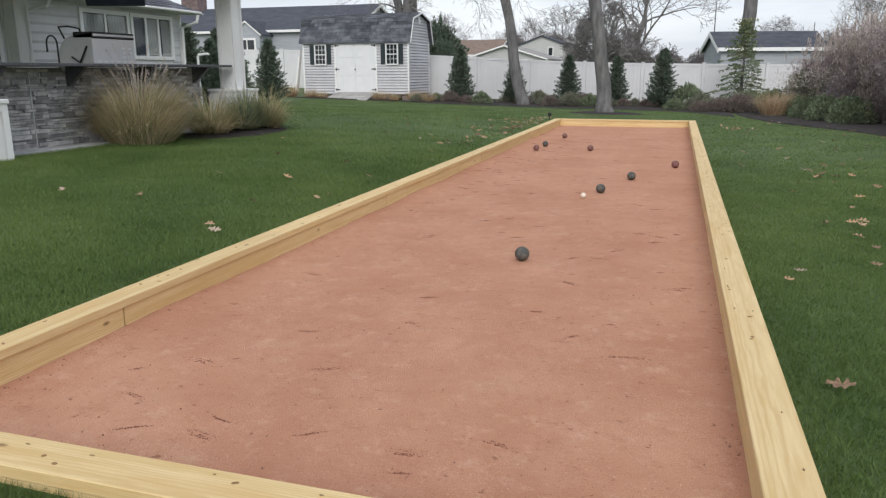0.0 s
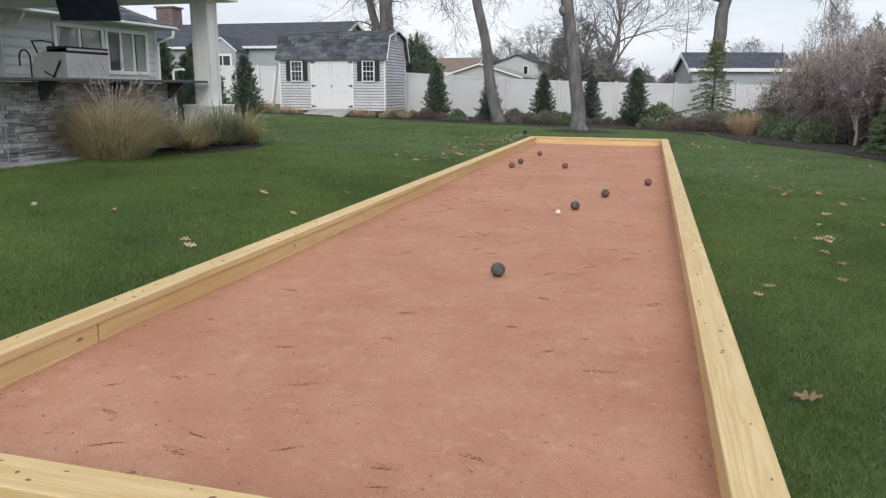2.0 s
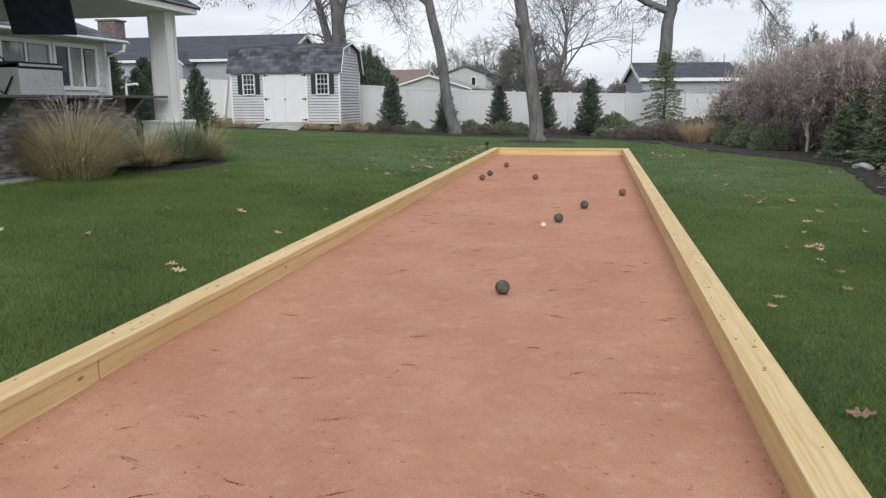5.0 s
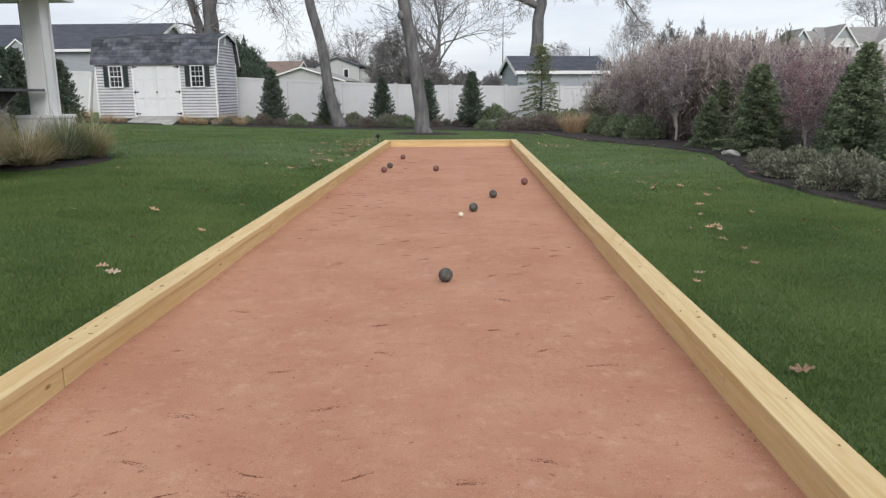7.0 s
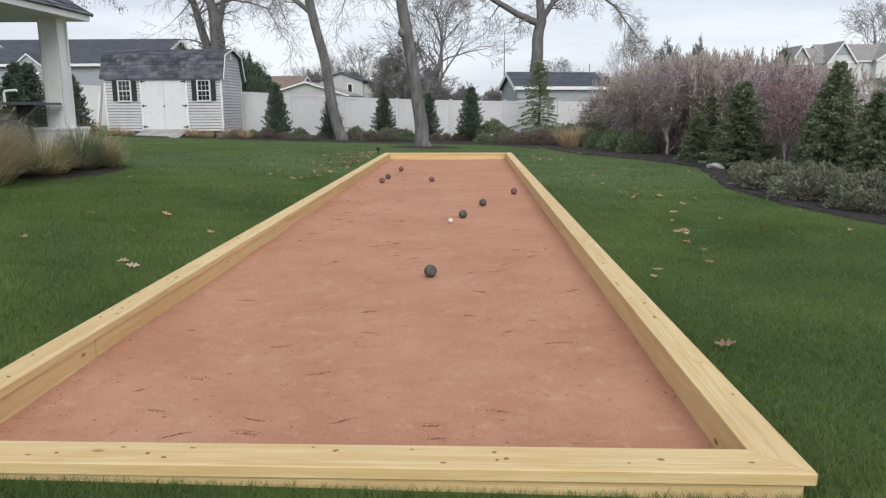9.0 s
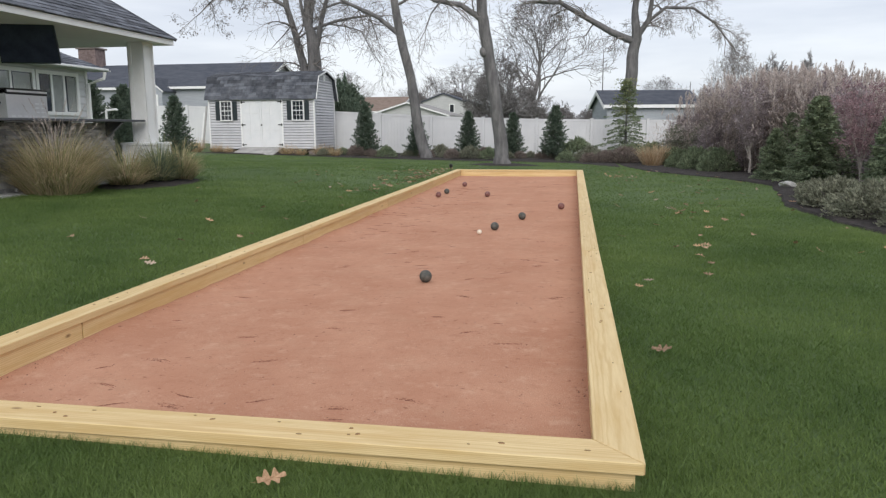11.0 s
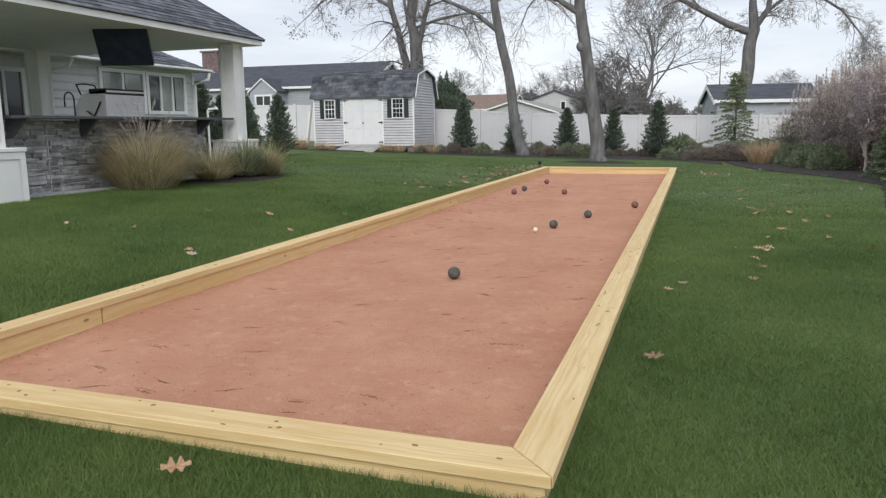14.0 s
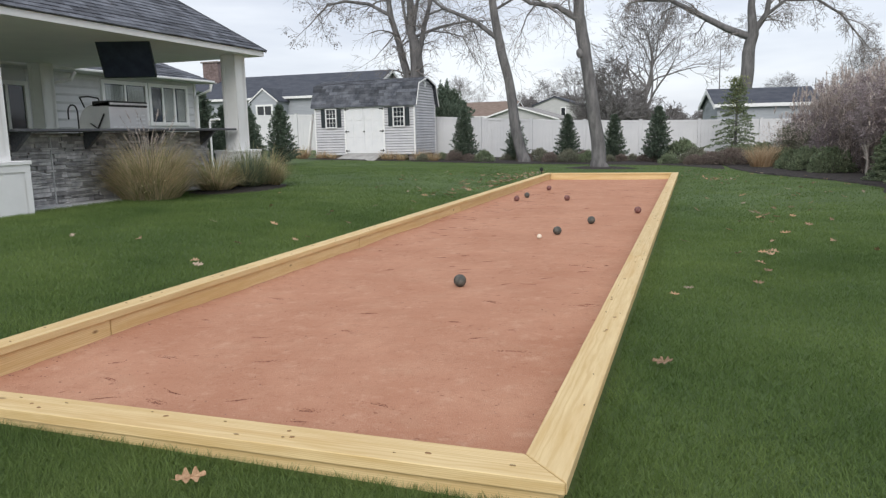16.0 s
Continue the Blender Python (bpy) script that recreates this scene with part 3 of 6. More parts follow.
for a, b in (W2L, W2R):
    cx = (a + b) / 2
    window(shed, cx, -0.05, 1.46, 0.48, 0.80, 0, 1, (3, 4), 0.045)
    for s in (-1, 1):
        sh = part("shutter", bx(bx(bx(box(-0.10, 0.10, -0.012, 0, 0, 0.82), -0.10, -0.06, -0.028, -0.012, 0, 0.82), 0.06, 0.10, -0.028, -0.012, 0, 0.82), -0.06, 0.06, -0.028, -0.012, 0.38, 0.44), SHUTTER, shed, "dark panelled shutter")
        sh.location = (cx + s * 0.41, -0.046, 1.45)
        for k in range(8):
            part("louvre", prism([(-0.026, 0), (-0.012, 0), (-0.012, 0.03)], "x", -0.06, 0.06), SHUTTER, sh).location.z = 0.03 + 0.045 * k + (0.03 if k > 3 else 0) + (0.22 if k > 7 else 0)
for bxp in np.linspace(-W2 + 0.2, W2 - 0.2, 6):
    for by in (0.1, D - 0.4):
        part("block", box(bxp - 0.18, bxp + 0.18, by, by + 0.2, -0.15, z0), BLOCK, shed)
rp = part("ramp_frame", prism([(0.0, -0.14), (0.0, 0.22), (-1.35, -0.08), (-1.35, -0.14)], "x", -0.93, 0.98), RAMP, shed)
for k in range(9):
    a, b = k / 9, (k + 0.94) / 9
    part("ramp_plank", prism([(-1.4 * a, 0.222 - 0.31 * a), (-1.4 * b, 0.222 - 0.31 * b), (-1.4 * b, 0.248 - 0.31 * b), (-1.4 * a, 0.248 - 0.31 * a)], "x", -0.97, 1.02), RAMP, shed)
for k, (dx, lean) in enumerate(((-0.10, 5), (-0.20, 8))):
    pl = part("leaning_plank", box(-0.04, 0.04, -0.02, 0.02, 0, 1.9 - 0.3 * k, 0.003), TRIM if k else RAMP)
    pl.matrix_basis = pose(SX0 - 0.34 + dx, 28.9, 0.42, 0, 7 + lean * 0.3, 0)
    tagged(pl, "pale board leaning against the end of the shed", "board", "leaning boards")

# ---- pavilion ----
PX0, PX1, PY0, PY1 = -10.95, -6.15, 3.9, 10.8
pav = thing("pavilion", -6.55, 10.4, 0.33, label="white-columned garden pavilion with a hipped dark shingle roof", category="pavilion")
ox, oy, oz = 6.55, -10.4, -0.33


def panel_ring(half, za, zb, m, d):
    """A flat raised frame round a sunk panel, on the face at y = -half."""
    bm = bmesh.new()
    o = [(-half, za), (half, za), (half, zb), (-half, zb)]
    q = [(-half + m, za + m), (half - m, za + m), (half - m, zb - m), (-half + m, zb - m)]
    f0, f1 = ([[bm.verts.new((u, y, w)) for u, w in ring] for ring in (o, q)] for y in (-half - d, -half - 0.002))
    for i in range(4):
        k = (i + 1) % 4
        bm.faces.new((f0[0][i], f0[0][k], f0[1][k], f0[1][i]))
        bm.faces.new((f0[1][i], f0[1][k], f1[1][k], f1[1][i]))
        bm.faces.new((f0[0][k], f0[0][i], f1[0][i], f1[0][k]))
    bmesh.ops.recalc_face_normals(bm, faces=bm.faces)
    return bm


def pav_column(cx, cy):
    lx, ly = cx + ox, cy + oy
    for name, half, za, zb, m, d in (("pedestal", 0.30, -0.25, 0.66, 0.09, 0.015), ("column", 0.15, 0.716, 2.55, 0.06, 0.014)):
        post = part(name, box(-half, half, -half, half, za, zb), TRIM, pav)
        post.location = (lx, ly, 0)
        for k in range(4):
            part("panel_frame", panel_ring(half + (0.0145 if k % 2 else 0), za, zb, m, d - (0.0125 if k % 2 else 0)), TRIM, post).matrix_basis = pose(0, 0, 0, 0, 0, 90 * k)
    part("pedestal_cap", box(lx - 0.335, lx + 0.335, ly - 0.335, ly + 0.335, 0.661, 0.715, 0.008), TRIM, pav)


for c in ((-6.59, 10.36), (-6.59, 4.82), (-10.75, 9.68)):
    pav_column(*c)
L = lambda x, y, z: (x + ox, y + oy, z + oz)
bmc = box(PX0 + ox + 0.02, PX1 + ox - 0.03, PY0 + oy + 0.03, PY1 + oy - 0.03, 2.885 + oz, 2.92 + oz)
part("soffit", bmc, CEIL, pav, "pale grey boarded soffit")
for x0, x1, y0, y1 in ((PX1 - 0.03, PX1, PY0, PY1), (PX0, PX1 - 0.03, PY1 - 0.03, PY1), (PX0, PX1 - 0.03, PY0, PY0 + 0.03)):
    part("fascia", box(x0 + ox, x1 + ox, y0 + oy, y1 + oy, 2.868 + oz, 2.965 + oz), TRIM, pav)
hw = (PX1 - PX0) / 2
ZE, ZR, o = 2.97, 2.97 + 0.77 * hw, 0.04
A, B, C, Dd = (PX1 + o, PY1 + o, ZE), (PX1 + o, PY0 - o, ZE), (PX0 - o, PY0 - o, ZE), (PX0 - o, PY1 + o, ZE)
R1, R2 = (PX0 + hw, PY1 - hw, ZR), (PX0 + hw, PY0 + hw, ZR)
part("roof_deck", mesh_of("roof_deck", [L(*p) for p in (A, B, C, Dd, R1, R2)], [(0, 1, 5, 4), (1, 2, 5), (2, 3, 4, 5), (3, 0, 4), (3, 2, 1, 0)]), SHINGLE, pav)
random.seed(3)
shingle_slope(pav, L(*A), L(*B), L(*R1), L(*R2), 0.115, 0.26, SHINGLE, 290)
shingle_slope(pav, L(*Dd), L(*A), L(*R1), L(*R1), 0.115, 0.26, SHINGLE, 0)
bmh = tube(bmesh.new(), [Vector(L(*A)), Vector(L(*R1))], [0.035, 0.035], 6)
part("hip_cap", bmh, SHINGLE, pav)
# Unseen floor slab, kept pale to bounce light up under the roof.
patio = part("patio", box(-11.4, -6.62, 4.2, 10.9, 0.1, 0.36), PAVER)
tagged(patio, "grey stone patio slab under the pavilion", "patio", kind="structure")
edge = part("paving_edge", box(-6.62, -6.46, 5.3, 7.6, 0.2, 0.345, 0.006), PAVER)
tagged(edge, "pale stone edging strip at the foot of the bar", "paving", kind="structure")

# ---- stone bar ----
bar = thing("outdoor_bar", -7.05, 7.4, 0.34, label="outdoor bar faced in grey ledger stone with a dark granite top", category="bar")
BY0, BY1 = 5.15, 9.82
part("core", box(-0.20, 0.12, BY0 - 7.4, BY1 - 7.4, -0.1, 1.07), STONE, bar)
random.seed(12)
panel = BY0 - 7.4
while panel < BY1 - 7.4 - 0.02:
    wide_p = min(random.uniform(0.42, 0.7), BY1 - 7.4 - panel)
    z = -0.08
    while z < 1.055:
        h = min(random.choice((0.022, 0.03, 0.04, 0.05, 0.065)), 1.075 - z)
        y = panel
        while y < panel + wide_p - 0.01:
            w = min(random.uniform(0.10, 0.34), panel + wide_p - y)
            if panel + wide_p - y - w < 0.06:
                w = panel + wide_p - y
            ya, yb = y - (random.uniform(-0.01, 0.08) if y == panel else 0), y + w - 0.005 + (random.uniform(-0.02, 0.08) if y + w >= panel + wide_p - 0.001 else 0)
            part("stone", box(0.12, 0.12 + random.uniform(0.008, 0.055), max(ya, BY0 - 7.4), min(yb, BY1 - 7.4), z, z + h - 0.005, 0.004), STONE, bar)
            y += w
        z += h
    panel += wide_p
z = -0.08
while z < 1.055:
    h = min(random.choice((0.03, 0.04, 0.05, 0.06)), 1.075 - z)
    y = -0.2
    while y < 0.12:
        w = min(random.uniform(0.1, 0.2), 0.12 - y)
        part("stone", box(y, y + w - 0.005, BY1 - 7.4, BY1 - 7.4 + random.uniform(0.012, 0.03), z, z + h - 0.006, 0.004), STONE, bar)
        y += w
    z += h
part("countertop", box(-0.34, 0.62, BY0 - 7.4 - 0.02, 10.12 - 7.4, 1.085, 1.125, 0.006), GRANITE, bar, "dark polished granite countertop")
for cy in (5.45, 6.75, 8.2, 9.6):
    br = prism([(0.16, 1.084), (0.48, 1.084), (0.48, 1.06), (0.20, 0.82), (0.16, 0.82)], "y", cy - 7.4 - 0.03, cy - 7.4 + 0.03)
    part("corbel", br, GRANITE, bar, "dark triangular corbel")
part("joint", box(0.12, 0.165, -1.32, -1.305, -0.05, 1.02), PAVER, bar, "pale vertical mortar joint")
tagged(part("back_counter", box(-8.35, -7.42, 5.4, 9.8, 0.361, 1.24, 0.004), GRANITE), "dark counter behind the bar holding the grill", "counter")

# ---- grill, tap, television ----
grill = thing("grill", -7.5, 8.43, 1.241, label="stainless steel gas grill with a rounded hood on the counter", category="grill")
part("body", box(-0.60, -0.01, -0.44, 0.44, 0.0, 0.06, 0.01), BRONZE, grill)
prof = [(-0.67, 0.02)] + [(-0.34 - 0.33 * math.cos(a), 0.30 + 0.36 * math.sin(a)) for a in np.linspace(0, math.pi / 2, 8)] + [(-0.02, 0.70), (0.0, 0.66), (0.0, 0.02)]
part("hood", prism(prof, "y", -0.455, 0.455), STEEL, grill, "rounded stainless hood")
for ya, yb in ((-0.47, -0.456), (0.456, 0.47)):
    part("end_plate", prism([(u * 1.01, w) for u, w in prof], "y", ya, yb), STEEL, grill)
part("hood_top", box(-0.36, 0.02, -0.47, 0.47, 0.62, 0.72, 0.012), BRONZE, grill)
part("trim_strip", box(0.0, 0.024, -0.46, 0.46, 0.655, 0.69, 0.004), STEEL, grill)
for r in range(4):
    for c in range(2 if r else 6):
        part("vent_slot", box(0.0, 0.006, 0.36 - 0.14 * c - 0.05, 0.36 - 0.14 * c + 0.04, 0.26 + 0.07 * r, 0.285 + 0.07 * r), TRIM, grill, "bright vent slot")
hd = [Vector((-0.55, -0.44, 0.62)), Vector((-0.64, -0.44, 0.80)), Vector((-0.64, -0.25, 0.82)), Vector((-0.64, -0.02, 0.80)), Vector((-0.55, -0.02, 0.62))]
part("handle", tube(bmesh.new(), hd, [0.014] * 5, 8), BRONZE, grill, "dark bar handle")
part("rotisserie_arm", tube(bmesh.new(), [Vector((-0.1, -0.48, 0.5)), Vector((-0.25, -0.49, 0.25)), Vector((-0.4, -0.49, 0.34))], [0.014] * 3, 6), BRONZE, grill)
part("side_burner", box(-0.5, -0.1, -0.78, -0.5, 0.14, 0.18, 0.006), BRONZE, grill)
tap = thing("kitchen_tap", -7.75, 7.52, 1.241, label="dark gooseneck tap on the outdoor counter", category="tap")
arc = [Vector((0, 0, 0)), Vector((0, 0, 0.50))] + [Vector((0, -0.10 + 0.10 * math.cos(a), 0.52 + 0.12 * math.sin(a))) for a in np.linspace(0.1, math.pi, 8)] + [Vector((0, -0.20, 0.40))]
part("spout", tube(bmesh.new(), arc, [0.013] * len(arc), 8), BRONZE, tap, smooth=True)
part("base", tube(bmesh.new(), [Vector((0, 0, 0)), Vector((0, 0, 0.1))], [0.03, 0.024], 10), BRONZE, tap)
part("lever", tube(bmesh.new(), [Vector((0, 0.02, 0.07)), Vector((0.03, 0.10, 0.12))], [0.009, 0.006], 6), BRONZE, tap)
tv = thing("television", -6.97, 7.9, 2.63, label="large black television hung tilted from the pavilion ceiling", category="television")
screen = part("screen", box(-0.035, 0.035, -0.43, 0.43, -0.32, 0.32, 0.012), BLACK, tv)
screen.matrix_basis = pose(0, 0, 0, 0, 27, -68)
part("bezel", bx(bx(bx(box(0.035, 0.045, -0.43, 0.43, -0.32, -0.302), 0.035, 0.045, -0.43, 0.43, 0.302, 0.32), 0.035, 0.045, -0.43, -0.415, -0.302, 0.302), 0.035, 0.045, 0.415, 0.43, -0.302, 0.302), SHUTTER, screen)
part("mount", tube(bmesh.new(), [Vector((-0.03, 0.08, 0.0)), Vector((-0.06, 0.16, 0.254))], [0.04, 0.04], 8), BLACK, tv)
part("mount_plate", box(-0.2, 0.08, 0.03, 0.29, 0.235, 0.254), BLACK, tv)

pipe = thing("standpipe", -9.86, 14.0, 0.36, label="white plastic standpipe with a bent arm behind the bar", category="pipe")
part("riser", tube(bmesh.new(), [Vector((0, 0, -0.05)), Vector((0, 0, 1.34)), Vector((0.03, 0, 1.385))], [0.028] * 3, 8), TRIM, pipe)
part("arm", tube(bmesh.new(), [Vector((0.02, 0, 1.385)), Vector((0.27, 0.02, 1.41)), Vector((0.29, 0.02, 1.38))], [0.028] * 3, 8), TRIM, pipe)

# ---- main house ----
house = thing("house", -11.5, 12.0, 0.43, label="grey clapboard house with white windows and a dark roof", category="house")
part("wall", box(-8, -0.03, -14, 3.65, -0.2, 2.45), HOUSE_SIDING, house)
for a, b, za, zb in ((-2.0, 0.06, 0.0, 2.45), (0.06, 3.28, 0.0, 1.2), (0.06, 3.28, 2.30, 2.45), (3.28, 3.65, 0.0, 2.45), (-14, -3.6, 0, 2.45)):
    lap_boards(house, a, b, za, zb, 0.19, lambda u, o, z: (-0.03 + o, u, z), HOUSE_SIDING, 0.025)
part("corner_board", box(-0.03, 0.02, 3.60, 3.68, -0.2, 2.45), TRIM, house)
window(house, -0.02, 0.89, 1.31, 1.40, 0.91, 90, 2, (0, 0), 0.09, True)
window(house, -0.02, 2.51, 1.31, 1.40, 0.91, 90, 3, (0, 0), 0.09, True)
sd = window(house, -0.02, -2.74, 0.1, 1.30, 1.95, 90, 3, (0, 0), 0.09)
sd["label"] = "white-framed sliding glass door"
for p in (((0.5, -14.2, 2.45), (0.5, 3.82, 2.45), (-4.0, -14.2, 4.6), (-4.0, 0.2, 4.6)), ((0.5, 3.82, 2.45), (-8.5, 3.82, 2.45), (-4.0, 0.2, 4.6), (-4.0, 0.2, 4.6))):
    part("roof_deck", mesh_of("roof_deck", [Vector(p[0]) - Vector((0, 0, 0.03)), Vector(p[1]) - Vector((0, 0, 0.03)), Vector(p[3]) - Vector((0, 0, 0.03)), Vector(p[2]) - Vector((0, 0, 0.03))], [(0, 1, 2, 3)]), DARK_ROOF, house)
    random.seed(5)
    shingle_slope(house, *p, 0.15, 0.6, SHINGLE, 0)
part("soffit", box(-0.03, 0.48, -14.2, 4.05, 2.40, 2.43), HOUSE_SIDING, house)
part("gutter", box(0.48, 0.56, -14.2, 3.86, 2.405, 2.46, 0.01), TRIM, house)
part("downspout", tube(bmesh.new(), [Vector((0.54, 3.7, 2.37)), Vector((0.5, 3.7, 2.2)), Vector((0.08, 3.62, 2.05)), Vector((0.06, 3.62, 0.0))], [0.045] * 4, 8), TRIM, house)
part("downspout", tube(bmesh.new(), [Vector((0.54, -1.2, 2.37)), Vector((0.5, -1.3, 2.2)), Vector((0.1, -1.75, 2.05)), Vector((0.06, -1.75, 0.0))], [0.045] * 4, 8), TRIM, house)

# ---- neighbouring houses beyond the fence ----
def neighbour(name, x0, x1, y0, y1, eave, ridge, axis, wall, roof, label, zb=-0.3, wins=(), over=0.3, trim=TRIM):
    """A gabled house. axis: the way its ridge runs. wins: (face, u, z, w, h, panes) on the front (y0) or the sides."""
    t = thing(name, (x0 + x1) / 2, y0, 0, label=label, category="house")
    hx, d = (x1 - x0) / 2, y1 - y0
    if axis == "x":
        out = [(0, zb), (d, zb), (d, eave), (d / 2, ridge), (0, eave)]
        part("wall", prism(out, "x", -hx, hx), wall, t)
        k = (ridge - eave) / (d / 2)
        for s in (0, 1):
            e, m = (-over, d / 2) if s == 0 else (d + over, d / 2)
            z = eave - k * over
            part("roof", prism([(e, z), (m, ridge), (m, ridge + 0.14), (e, z + 0.14)], "x", -hx - over, hx + over), roof, t)
            part("fascia", box(-hx - over, hx + over, min(e, e + (0.03 if s else -0.03)), max(e, e + (0.03 if s else -0.03)), z - 0.03, z + 0.13), TRIM, t)
            for sx in (-1, 1):
                part("rake_board", prism([(e, z - 0.1), (m, ridge - 0.08), (m, ridge + 0.12), (e, z + 0.1)], "x", sx * (hx + over) - 0.015, sx * (hx + over) + 0.03), TRIM, t)
    else:
        out = [(-hx, zb), (hx, zb), (hx, eave), (0, ridge), (-hx, eave)]
        part("wall", prism(out, "y", 0, d), wall, t)
        k = (ridge - eave) / hx
        for sx in (-1, 1):
            e, z = sx * (hx + over), eave - k * over
            part("roof", prism([(e, z), (0, ridge), (0, ridge + 0.14), (e, z + 0.14)], "y", -over, d + over), roof, t)
            part("rake_board", prism([(e, z - 0.1), (0, ridge - 0.1), (0, ridge + 0.1), (e, z + 0.1)], "y", -over - 0.04, -over + 0.01), trim, t)
    for face, u, z, w, h, n in wins:
        if face == "front":
            window(t, u, -0.02, z, w, h, 0, n, (0, 0), 0.12)
        else:
            window(t, hx + 0.02, u, z, w, h, 90, n, (0, 0), 0.12)
    return t


big = neighbour("neighbour_house", -44, -19.05, 44, 52, 4.05, 5.75, "x", GREY_WALL, DARK_ROOF, "long grey neighbouring house with a dark roof and brick chimney")
pg = part("porch_gable", prism([(-1.0, -0.3), (1.0, -0.3), (1.0, 3.75), (0, 4.55), (-1.0, 3.75)], "y", -1.5, 0.5), GREY_WALL, big)
pg.location.x = 5.42
for sx in (-1, 1):
    part("roof_slope", prism([(sx * 1.15, 3.64), (0, 4.56), (0, 4.66), (sx * 1.15, 3.74)], "y", -1.58, 2.0), DARK_ROOF, pg)
    part("rake_board", prism([(sx * 1.15, 3.60), (0, 4.50), (0, 4.60), (sx * 1.15, 3.70)], "y", -1.62, -1.585), TRIM, pg)
window(big, 5.47, -1.52, 2.75, 1.1, 0.62, 0, 2, (0, 0), 0.12)
chim = part("chimney", box(-3.75, -2.4, 3.0, 4.2, 4.0, 7.0), BRICK, big, "red brick chimney stack")
chim.location.x = 1.12
random.seed(2)
for r in range(15):
    for c in range(6):
        o = 0.12 * (r % 2)
        if -3.73 + o + 0.24 * c + 0.22 < -2.4:
            part("brick", box(-3.73 + o + 0.24 * c, -3.73 + o + 0.24 * c + 0.225, 2.975, 3.0, 5.2 + 0.115 * r, 5.2 + 0.115 * r + 0.10), BRICK, chim)
part("chimney_cap", box(-3.87, -2.28, 2.88, 4.32, 7.0, 7.12, 0.02), BLOCK, chim)
neighbour("house_with_brown_roof", -37.3, -24.2, 104.8, 119, 3.6, 5.85, "x", PALE_WALL, BROWN_ROOF, "low house with a brown shingle roof behind the fence")
neighbour("low_white_house", -27.9, -16.5, 102.4, 118, 3.0, 4.75, "y", PALE_WALL, GREY_ROOF, "low white gabled house with white eaves behind the fence", wins=(("front", 3.0, 1.5, 1.8, 1.3, 2),), over=0.5)
gable = neighbour("white_gable_house", -27.4, -19.3, 139, 155, 6.1, 7.6, "y", PALE_WALL, DARK_ROOF, "two-storey white gabled house with a dark roof edge", wins=(("front", 1.65, 4.1, 0.75, 1.4, 1),), trim=DARK_ROOF)
part("side_wing", box(4.05, 6.05, 1.2, 15, -0.3, 5.6), PALE_WALL, gable)
part("wing_roof", prism([(4.05, 6.25), (6.4, 5.5), (6.4, 5.7), (4.05, 6.5)], "y", 0.4, 15.6), DARK_ROOF, gable)
garage = neighbour("grey_garage", 3.0, 7.5, 36, 39.3, 2.3, 3.0, "x", GREY_WALL, DARK_ROOF, "grey garage with a dark roof and white trim behind the fence", over=0.2)
garage.matrix_basis = pose(5.24, 36.0, 0, 0, 0, 11)
HOUSE_WHITE = mk("white_clapboard", (0.62, 0.62, 0.62), (0.70, 0.70, 0.69), 1.0, 0.7, 0.2, 25, stretch=(1, 1, 8))


def cross_gable(house_of, cx, half, base, apex, y, depth, wall, roof):
    """A gable that juts from a roof, with white rakes and a smaller grey peak panel."""
    g = part("gable", prism([(-half, base - 2.2), (half, base - 2.2), (half, base), (0, apex), (-half, base)], "y", 0, depth), wall, house_of)
    g.location = (cx, y, 0)
    k = (apex - base) / half
    part("peak_panel", prism([(-half * 0.62, apex - k * half * 0.62 - 0.1), (half * 0.62, apex - k * half * 0.62 - 0.1), (0, apex - 0.12)], "y", -0.06, -0.01), GREY_WALL, g)
    part("belt_board", box(-half, half, -0.09, -0.01, base - 0.28, base - 0.06), TRIM, g)
    for sx in (-1, 1):
        part("roof_slope", prism([(sx * (half + 0.25), base - k * 0.25), (0, apex), (0, apex + 0.14), (sx * (half + 0.25), base - k * 0.25 + 0.14)], "y", -0.3, depth), roof, g)
        part("rake_board", prism([(sx * (half + 0.25), base - k * 0.25 - 0.16), (0, apex - 0.16), (0, apex + 0.12), (sx * (half + 0.25), base - k * 0.25 + 0.12)], "y", -0.36, -0.305), TRIM, g)
    return g


manor = neighbour("gabled_house", 45.0, 62.0, 92, 101, 6.7, 8.85, "x", HOUSE_WHITE, GREY_ROOF, "large white house with several gables and a grey-brown roof", wins=(("front", -1.85, 5.75, 0.55, 0.75, 1), ("front", 0.55, 5.7, 0.8, 0.85, 2)))
cross_gable(manor, -7.6, 1.6, 6.6, 8.82, -0.9, 5.0, HOUSE_WHITE, GREY_ROOF)
window(manor, -7.6, -0.96, 5.35, 1.5, 0.9, 0, 3, (0, 0), 0.12)
cross_gable(manor, -0.3, 3.1, 6.75, 8.87, -0.9, 5.0, HOUSE_WHITE, GREY_ROOF)
wing = part("wing", prism([(0, -0.3), (8, -0.3), (8, 6.5), (4, 8.35), (0, 6.5)], "x", -12.3, -8.5), HOUSE_WHITE, manor)
for e, m in ((-0.4, 4.0), (8.4, 4.0)):
    part("roof_slope", prism([(e, 6.3), (m, 8.36), (m, 8.5), (e, 6.44)], "x", -12.6, -8.5), GREY_ROOF, wing)
cross_gable(manor, -12.4, 1.25, 6.5, 8.38, -0.6, 4.6, HOUSE_WHITE, GREY_ROOF)
window(manor, -12.4, -0.66, 5.4, 1.3, 0.8, 0, 3, (0, 0), 0.12)
porch = part("porch", prism([(-1.35, 4.15), (1.35, 4.15), (0, 5.6)], "y", -3.2, -0.95), GREY_WALL, manor)
porch.location.x = -1.2
